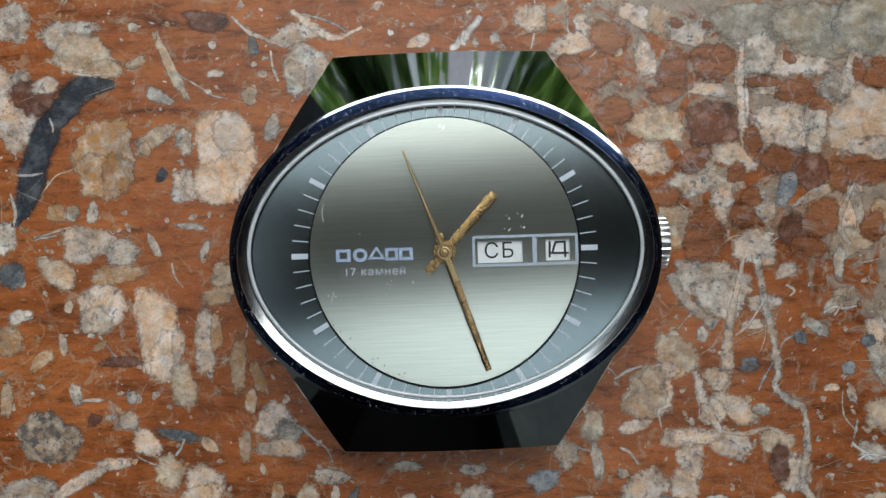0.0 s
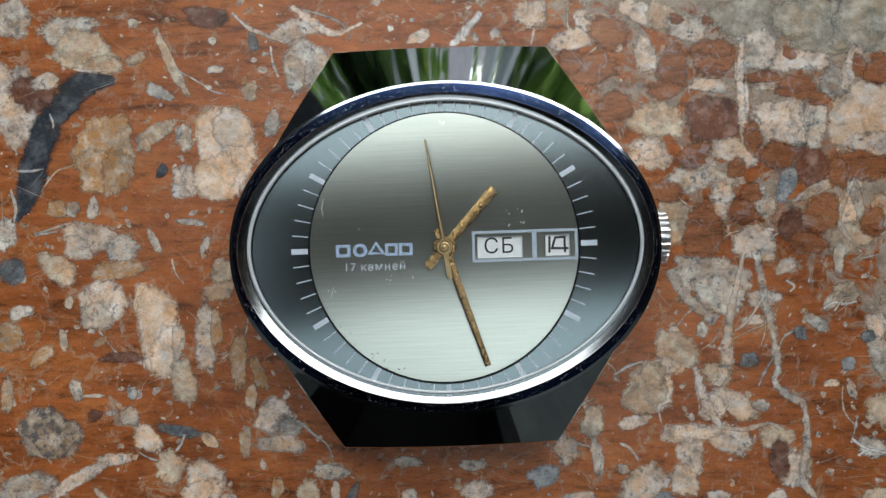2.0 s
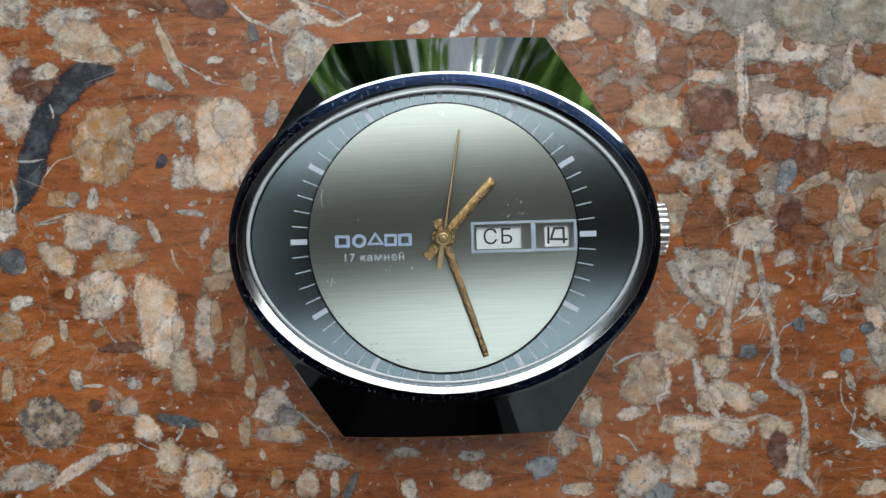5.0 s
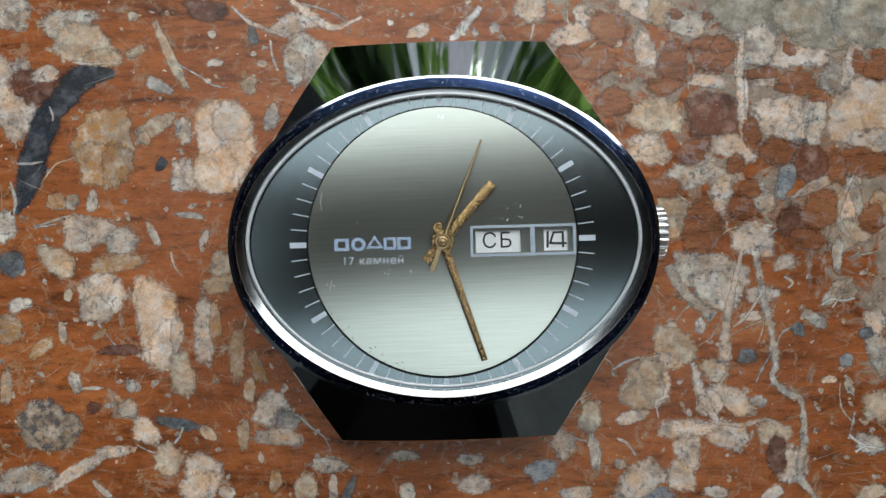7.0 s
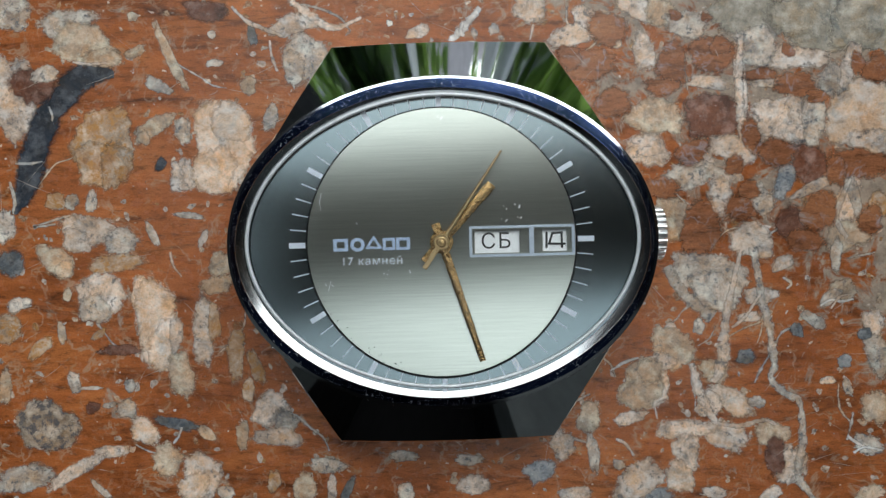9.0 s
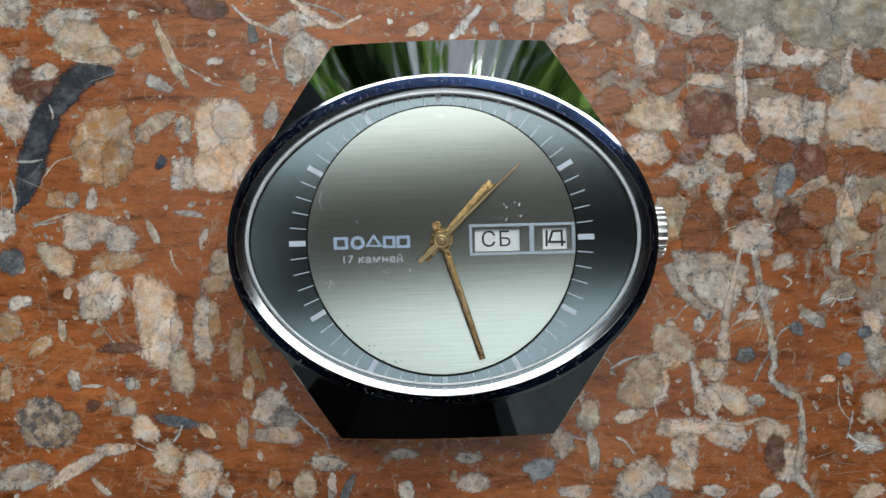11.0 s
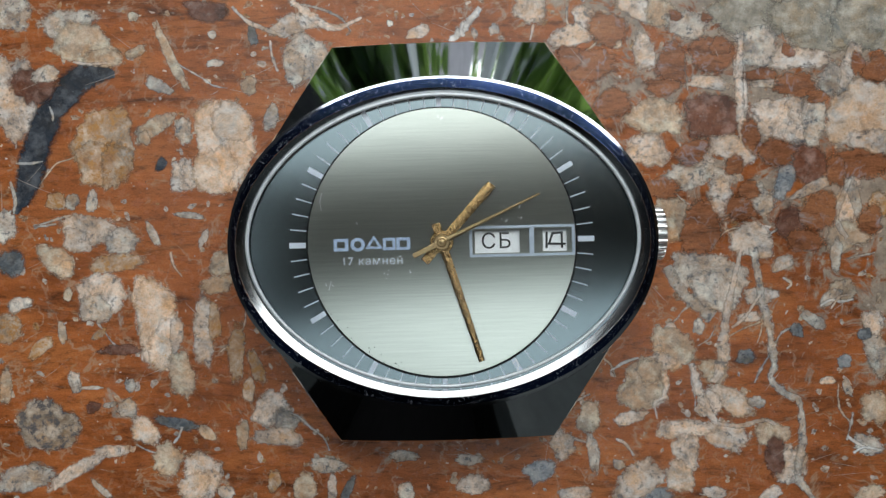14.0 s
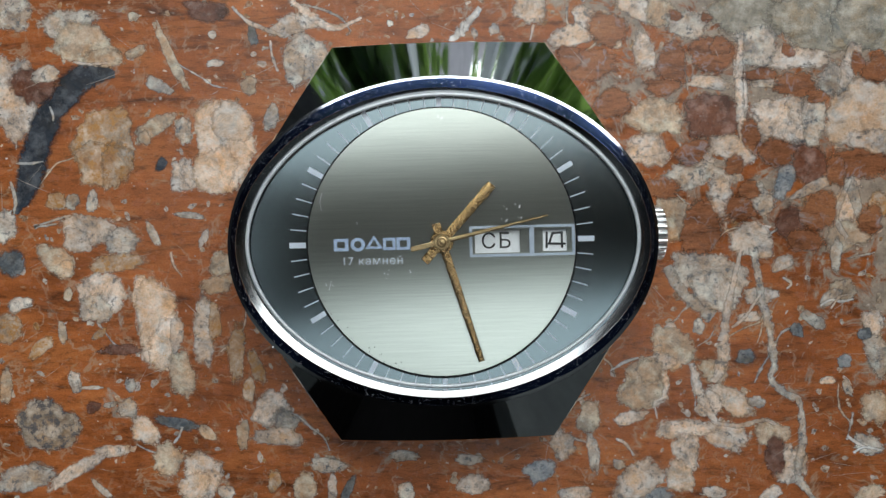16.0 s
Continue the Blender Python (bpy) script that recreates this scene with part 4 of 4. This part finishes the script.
def case_reach(t):
    c, s = abs(math.cos(t)), abs(math.sin(t))
    return min(END_Y / max(s, 1e-6), 19.87 / (0.865 * c + 0.501 * s), SIDE_X / max(c, 1e-6))


def case():
    bm = bmesh.new()
    corner = [math.atan2(END_Y, 11.1), math.atan2(8.9, SIDE_X)]
    angs = sorted({round(math.tau * i / 240, 6) for i in range(240)} | {round(v, 6) for c in corner for v in (c, math.pi - c, math.pi + c, math.tau - c)})
    slope = math.tan(radians(29))
    loops = [[], [], [], [], []]
    for t in angs:
        out, inn = case_reach(t), oval_radius(A - 0.6, B - 0.6, t)
        inn = min(inn, out - 0.05)
        z1 = 5.7 - slope * max(0.0, out - 0.18 - inn)
        c, s = math.cos(t), math.sin(t)
        for loop, (r, z) in zip(loops, ((inn, 5.7), (out - 0.18, z1), (out, z1 - 0.4), (out, -2.3), (out - 1.2, -2.8))):
            loop.append((r * c, r * s, z))
    vs = rings(bm, loops)
    bm.faces.new(vs[-1])
    bm.faces.new(vs[0])
    part("case", bm, CASE_STEEL, watch, "polished steel case with sloping faceted lugs", smooth=12)
    bm = bmesh.new()
    disc(bm, 15.0, -3.493, 1.4, 72, soften=0.0)
    part("case_back", bm, STEEL, watch, smooth=30)
    bezel = part("bezel", oval_band([(0.5, 4.9), (0.12, 5.3), (0.0, 5.7), (0.0, 6.1), (0.05, 6.26), (0.16, 6.32), (0.34, 6.37)], A, B), RIM, watch, "polished bright chrome bezel edge", smooth=40)
    part("bezel_band", oval_band([(0.34, 6.37), (0.4, 6.4, -0.02), (1.18, 6.96, -0.12), (1.25, 7.0, -0.13)], A, B), BAND, bezel, "scratched chrome facet coloured navy for its dark reflections", smooth=30)
    part("bezel_lip", oval_band([(1.25, 7.0, -0.13), (1.28, 7.05, -0.13), (1.32, 7.03, -0.13), (1.36, 6.97, -0.12), (1.72, 6.78, -0.08), (1.8, 6.72, -0.06), (1.82, 6.3, -0.06)], A, B), LIP, bezel, "polished inner bezel lip sloping to the crystal", smooth=40)
    bead = [(2.12 + 0.2 * math.cos(v), 6.82 + 0.16 * math.sin(v), 0.07) for v in [math.pi * (1.1 - 1.2 * i / 8) for i in range(9)]]
    part("crystal_rim", oval_band(bead, A, B), SHOULDER, watch, "rounded crystal shoulder coloured pale for its edge glow", smooth=60)
    bm = bmesh.new()
    n, m = 128, 14
    angs = [math.tau * i / n for i in range(n)]
    loops = []
    for i in range(m):
        k = 1 - i / m
        loops.append([(*[c * k for c in oval(A - 2.25, B - 2.25, t)], 6.94 + 0.95 * (1 - k ** 2.4)) for t in angs])
    vs = rings(bm, loops)
    peak = bm.verts.new((0, 0, 7.93))
    for i in range(n):
        bm.faces.new((vs[-1][i], vs[-1][(i + 1) % n], peak))
    glass = part("crystal", bm, CRYSTAL, watch, "domed clear watch crystal with faint scratches", smooth=180)
    glass.visible_shadow = False
    # small bright pin in the case flank
    bm = bmesh.new()
    bmesh.ops.create_uvsphere(bm, u_segments=10, v_segments=6, radius=0.24)
    part("pin", bm, RIM, watch, at=(-17.12, -10.12, 5.7), smooth=180)


def crown():
    bm = bmesh.new()
    n = 22 * 6
    loops = []
    for x, k in ((20.6, 0.0), (20.7, 1.0), (22.15, 1.0), (22.32, 0.35)):
        loop = []
        for i in range(n):
            t = math.tau * i / n
            tooth = (-0.16, -0.16, 0.22, 0.3, 0.3, 0.22)[i % 6]
            r = 2.42 + tooth * k - (0.18 if k < 1 else 0)
            loop.append((x, r * math.cos(t), r * math.sin(t)))
        loops.append(loop)
    vs = rings(bm, loops)
    bm.faces.new(vs[-1])
    bm.faces.new(vs[0])
    crown_ob = part("crown", bm, CROWN_STEEL, watch, "fluted chrome winding crown", smooth=30, at=(0, 0.25, 3.4))
    bm = bmesh.new()
    disc(bm, 0.8, 0, 3.6, 20)
    bmesh.ops.rotate(bm, matrix=Matrix.Rotation(radians(90), 3, "Y"), verts=bm.verts)
    part("stem", bm, STEEL, crown_ob, at=(17.2, 0, 0), smooth=40)


DX, DY, DR = -0.12, -0.1, 13.32     # dial centre and radius
HOLES = [(3.25, -1.2, 7.7, 1.0), (9.95, -1.15, 12.35, 1.0)]


def ring_level(y):
    """Height of the minute ring, leant towards the garden to steer what it reflects."""
    return 6.5 - 0.02 * y


def dial():
    base = grained(part("dial", bmesh_dial(), DIAL, watch, "brushed silver dial with an olive cast", at=(DX, DY, 0)))
    # raised oval chapter ring around the round dial
    bm = bmesh.new()
    n = 160
    angs = [math.tau * i / n for i in range(n)]
    outer = [oval(A - 1.78, B - 1.78, t) for t in angs]
    turns = [math.atan2(y, x) for x, y in outer]
    inner = [((DR + 0.03) * math.cos(t) + DX, (DR + 0.03) * math.sin(t) + DY) for t in turns]
    rings(bm, [[(x, y, ring_level(y)) for x, y in loop] for loop in (outer, inner)])
    ring = grained(part("chapter_ring", bm, RING, watch, "smoky blue-grey oval minute ring"))
    bm = bmesh.new()
    rings(bm, [[((DR + q) * math.cos(t), (DR + q) * math.sin(t), LEVEL - 0.02 if low else ring_level((DR + q) * math.sin(t)) + 0.015) for t in angs] for q, low in ((0.03, False), (-0.03, False), (-0.1, True))])
    part("ring_edge", bm, EDGE, ring, "stepped inner edge painted black for its shadow", at=(DX, DY, 0))
    # sixty printed marks
    for i in range(60):
        t = math.radians(90 - 6 * i)
        five = i % 5 == 0
        r0, r1, half = DR + 0.05, DR + (1.6 if not five else 1.66), (0.05 if not five else 0.25)
        c, s = math.cos(t), math.sin(t)
        edge = oval_radius(A - 1.8, B - 1.8, t) - 0.02
        r1 = min(r1, edge)
        if i % 15 == 0 and i % 30:
            half = 0.27
        bm = bmesh.new()
        box(bm, r0, r1, -half, half, 0.004, 0.022)
        bmesh.ops.rotate(bm, matrix=Matrix.Rotation(t, 3, "Z"), verts=bm.verts)
        for v in bm.verts:
            v.co.z += ring_level(v.co.y + DY)
        part("hour_mark" if five else "minute_mark", bm, WHITE, ring, at=(DX, DY, 0))
    # calendar windows
    bm = bmesh.new()
    x0, x1, y0, y1, w = 2.72, 13.1, -1.58, 1.48, 0.27
    for a0, a1, b0, b1 in ((x0, x1, y1 - w, y1), (x0, x1, y0, y0 + w), (x0, x0 + w, y0 + w, y1 - w), (x1 - w, x1, y0 + w, y1 - w), (8.62, 9.08, y0 + w, y1 - w)):
        box(bm, a0, a1, b0, b1, LEVEL - 0.02, LEVEL + 0.16)
    part("window_frame", bm, FRAME_PAINT, base, "pale blue calendar window frame")
    for name, (a0, b0, a1, b1), word, size in (("day_card", HOLES[0], "СБ", 2.15), ("date_card", HOLES[1], "14", 2.35)):
        bm = bmesh.new()
        box(bm, a0 - 0.3, a1 + 0.3, b0 - 0.3, b1 + 0.3, LEVEL - 0.5, LEVEL - 0.32)
        card = part(name, bm, CARD, base, "white calendar disc")
        if name == "date_card":
            bm = bmesh.new()
            for x0, y0, x1, y1 in ((-0.82, -0.72, -0.78, 0.74), (0.72, -0.72, 0.7, 0.72), (-0.2, 0.68, 0.74, 0.72), (-0.2, 0.7, -0.56, -0.36), (-0.58, -0.36, 0.98, -0.4)):
                stroke(bm, x0, y0, x1, y1, 0.11)
            part("lettering", bm, INK, card, at=((a0 + a1) / 2 + 0.02, (b0 + b1) / 2 + 0.02, LEVEL - 0.315))
            continue
        writing("lettering", word, size, (a0 + a1) / 2 - 0.1, (b0 + b1) / 2, LEVEL - 0.31, INK, card)
    # maker's mark as plain outlined shapes, and the jewel count below
    for x, w, n, turn in ((-9.95, 0.8, 4, 45), (-8.3, 0.72, 16, 0), (-6.7, 0.8, 3, 90), (-5.2, 0.68, 4, 45), (-3.8, 0.76, 4, 45)):
        bm = bmesh.new()
        loops = [[(k * w * math.cos(radians(turn) + math.tau * i / n) * (1.28 if n < 5 else 1), -0.06 + k * 0.68 * math.sin(radians(turn) + math.tau * i / n) * (1.28 if n < 5 else 1), z) for i in range(n)] for k, z in ((1.0, 0.004), (1.0, 0.02), (0.52, 0.02), (0.52, 0.004))]
        rings(bm, loops, True)
        part("maker_mark", bm, MARK, base, at=(x, 0, LEVEL))
    writing("jewel_count", "17 камней", 1.12, -6.9, -1.72, LEVEL + 0.014, WHITE, base, 1.02, 0.008)


def bmesh_dial():
    """Round plate with two rectangular windows cut through it."""
    bm = bmesh.new()
    def loop(pts):
        vs = [bm.verts.new((*p, LEVEL)) for p in pts]
        return [bm.edges.new((vs[i], vs[(i + 1) % len(vs)])) for i in range(len(vs))]
    edges = loop([(DR * math.cos(math.tau * i / 120), DR * math.sin(math.tau * i / 120)) for i in range(120)])
    for a0, b0, a1, b1 in HOLES:
        edges += loop([(a0, b0), (a1, b0), (a1, b1), (a0, b1)])
    bmesh.ops.triangle_fill(bm, edges=edges, use_beauty=True)
    out = bmesh.ops.extrude_face_region(bm, geom=bm.faces[:])
    bmesh.ops.translate(bm, vec=(0, 0, -0.25), verts=[g for g in out["geom"] if isinstance(g, bmesh.types.BMVert)])
    return bm


def pointer(name, label, z, length, wide, tip, tail, tail_wide, hammered, boss):
    """A gilt pointer along +y with a counterweight, a boss at the pivot and a hammered top."""
    rnd = random.Random(len(name) * 7)
    bm = bmesh.new()
    n = 22
    loops = []
    for i in range(n + 1):
        k = i / n
        y = boss * 0.6 + (length - boss * 0.6) * k
        half = (wide + (tip - wide) * k) / 2
        w = half * (1 + (rnd.uniform(-0.06, 0.06) if hammered else 0))
        h = 0.16 + (rnd.uniform(-0.02, 0.02) if hammered else 0)
        loops.append([(-w, y, -0.05), (-w, y, h * 0.5), (-w * 0.35, y, h), (w * 0.35, y, h + (rnd.uniform(-0.02, 0.02) if hammered else 0)), (w, y, h * 0.5), (w, y, -0.05)])
    vs = rings(bm, loops)
    bm.faces.new(vs[0])
    bm.faces.new(vs[-1])
    box(bm, -tail_wide / 2, tail_wide / 2, -tail, -boss * 0.5, -0.05, 0.15, 0.04)
    angs = [math.tau * i / 32 for i in range(32)]
    turned = [(1.0, -0.06), (1.0, 0.14), (0.94, 0.19), (0.84, 0.19), (0.78, 0.1), (0.66, 0.1), (0.6, 0.24), (0.5, 0.27), (0.42, 0.2), (0.3, 0.2), (0.24, 0.28), (0.08, 0.31)]
    vs = rings(bm, [[(boss * q * math.cos(t), boss * q * math.sin(t), h) for t in angs] for q, h in turned])
    bm.faces.new(vs[-1])
    return part(name, bm, GOLD if hammered else FINE_GOLD, watch, label, smooth=20, at=(DX, DY, z))


def specks():
    """Fine bright nicks on the dial, hairlines and dust on the crystal."""
    rnd = random.Random(5)
    base = bpy.data.objects["dial"]
    for cx, cy, n, spread in ((-4.6, -3.1, 6, 1.6), (7.0, 3.3, 4, 0.8), (7.6, 2.3, 2, 0.3), (6.2, 2.0, 2, 0.4), (-11.2, -4.0, 2, 0.4), (0.0, 12.3, 2, 0.3), (-8.0, 2.2, 2, 0.5)):
        for i in range(n):
            bm = bmesh.new()
            w, h = rnd.uniform(0.05, 0.12), rnd.uniform(0.1, 0.36)
            box(bm, -w / 2, w / 2, -h / 2, h / 2, 0, 0.006)
            bmesh.ops.rotate(bm, matrix=Matrix.Rotation(rnd.uniform(-0.7, 0.7), 3, "Z"), verts=bm.verts)
            part("nick", bm, CARD, base, at=(cx + rnd.uniform(-spread, spread), cy + rnd.uniform(-0.35, 0.35) * spread, LEVEL + 0.002))
    # short upright scratches by the west rim of the dial and a curl of lint over the minute ring
    for path in ([(-11.75, 5.1), (-11.95, 4.2), (-11.8, 3.4)], [(-11.0, -3.6), (-11.25, -4.5)]):
        bm = bmesh.new()
        for (x0, y0), (x1, y1) in zip(path, path[1:]):
            stroke(bm, x0, y0, x1, y1, 0.03, 0.006)
        part("scratch", bm, CARD, base, at=(0, 0, LEVEL + 0.001))
    bm = bmesh.new()
    for (x0, y0), (x1, y1) in zip([(6.7, -12.0), (7.0, -11.7), (7.2, -12.2), (7.1, -12.8), (7.35, -13.2)], [(7.0, -11.7), (7.2, -12.2), (7.1, -12.8), (7.35, -13.2)]):
        stroke(bm, x0, y0, x1, y1, 0.05, 0.02)
    part("lint", bm, CARD, watch, "tiny curl of pale lint", at=(DX, DY, 6.78))
    # grime specks along the south-west rim of the dial
    bm = bmesh.new()
    for i in range(26):
        t, r = radians(rnd.uniform(205, 250)), DR - 0.15 - 0.9 * rnd.random() ** 2
        disc(bm, rnd.uniform(0.025, 0.07), 0.0, 0.006, 6, r * math.cos(t), r * math.sin(t))
    tagged(part("grime", bm, EDGE, base, at=(0, 0, LEVEL + 0.001)), "fine dark specks", kind="stuff")


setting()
for row in ((-3.4, 4.2, 3.2, 0.9, DARK_LEAF, 3), (-1.1, 3.6, 3.0, 0.55, DARK_LEAF, 4), (-0.75, 5.0, 3.4, 0.5, LEAF, 5), (1.3, 4.4, 3.0, 0.8, LEAF, 6), (2.4, 3.9, 3.3, 1.1, LEAF, 7), (4.2, 4.6, 3.6, 1.4, DARK_LEAF, 8), (-4.6, 4.4, 3.4, 1.5, DARK_LEAF, 9)):
    tree(*row, "slender dark green leafy tree" if row[4] is DARK_LEAF else "slender fresh green leafy tree")
hedge()
case()
crown()
dial()
HOUR = pointer("hour_pointer", "short gilt hammered hour pointer", 6.62, 7.5, 0.86, 1.0, 2.6, 0.9, True, 1.15)
MINUTE = pointer("minute_pointer", "long gilt hammered minute pointer", 6.9, 12.3, 0.85, 0.6, 1.9, 0.85, True, 1.0)
SECOND = pointer("second_pointer", "thin tapering gilt second pointer", 7.2, 10.6, 0.46, 0.2, 3.1, 0.5, False, 0.78)
specks()
stone()


def motions():
    """The pointers turn about the dial's centre; angles are degrees from twelve."""
    def turned(ob, first, rate):
        walk(ob, [(t, Matrix.Translation(ob.location) @ pose(0, 0, 0, 0, 0, -(first + rate * t))) for t in (0.0, 4.0, 8.0, 12.0, 16.0)])
    turned(SECOND, -20.7, 6.12)
    turned(MINUTE, 161.3, 0.1)
    turned(HOUR, 42.2, 0.0083)


motions()
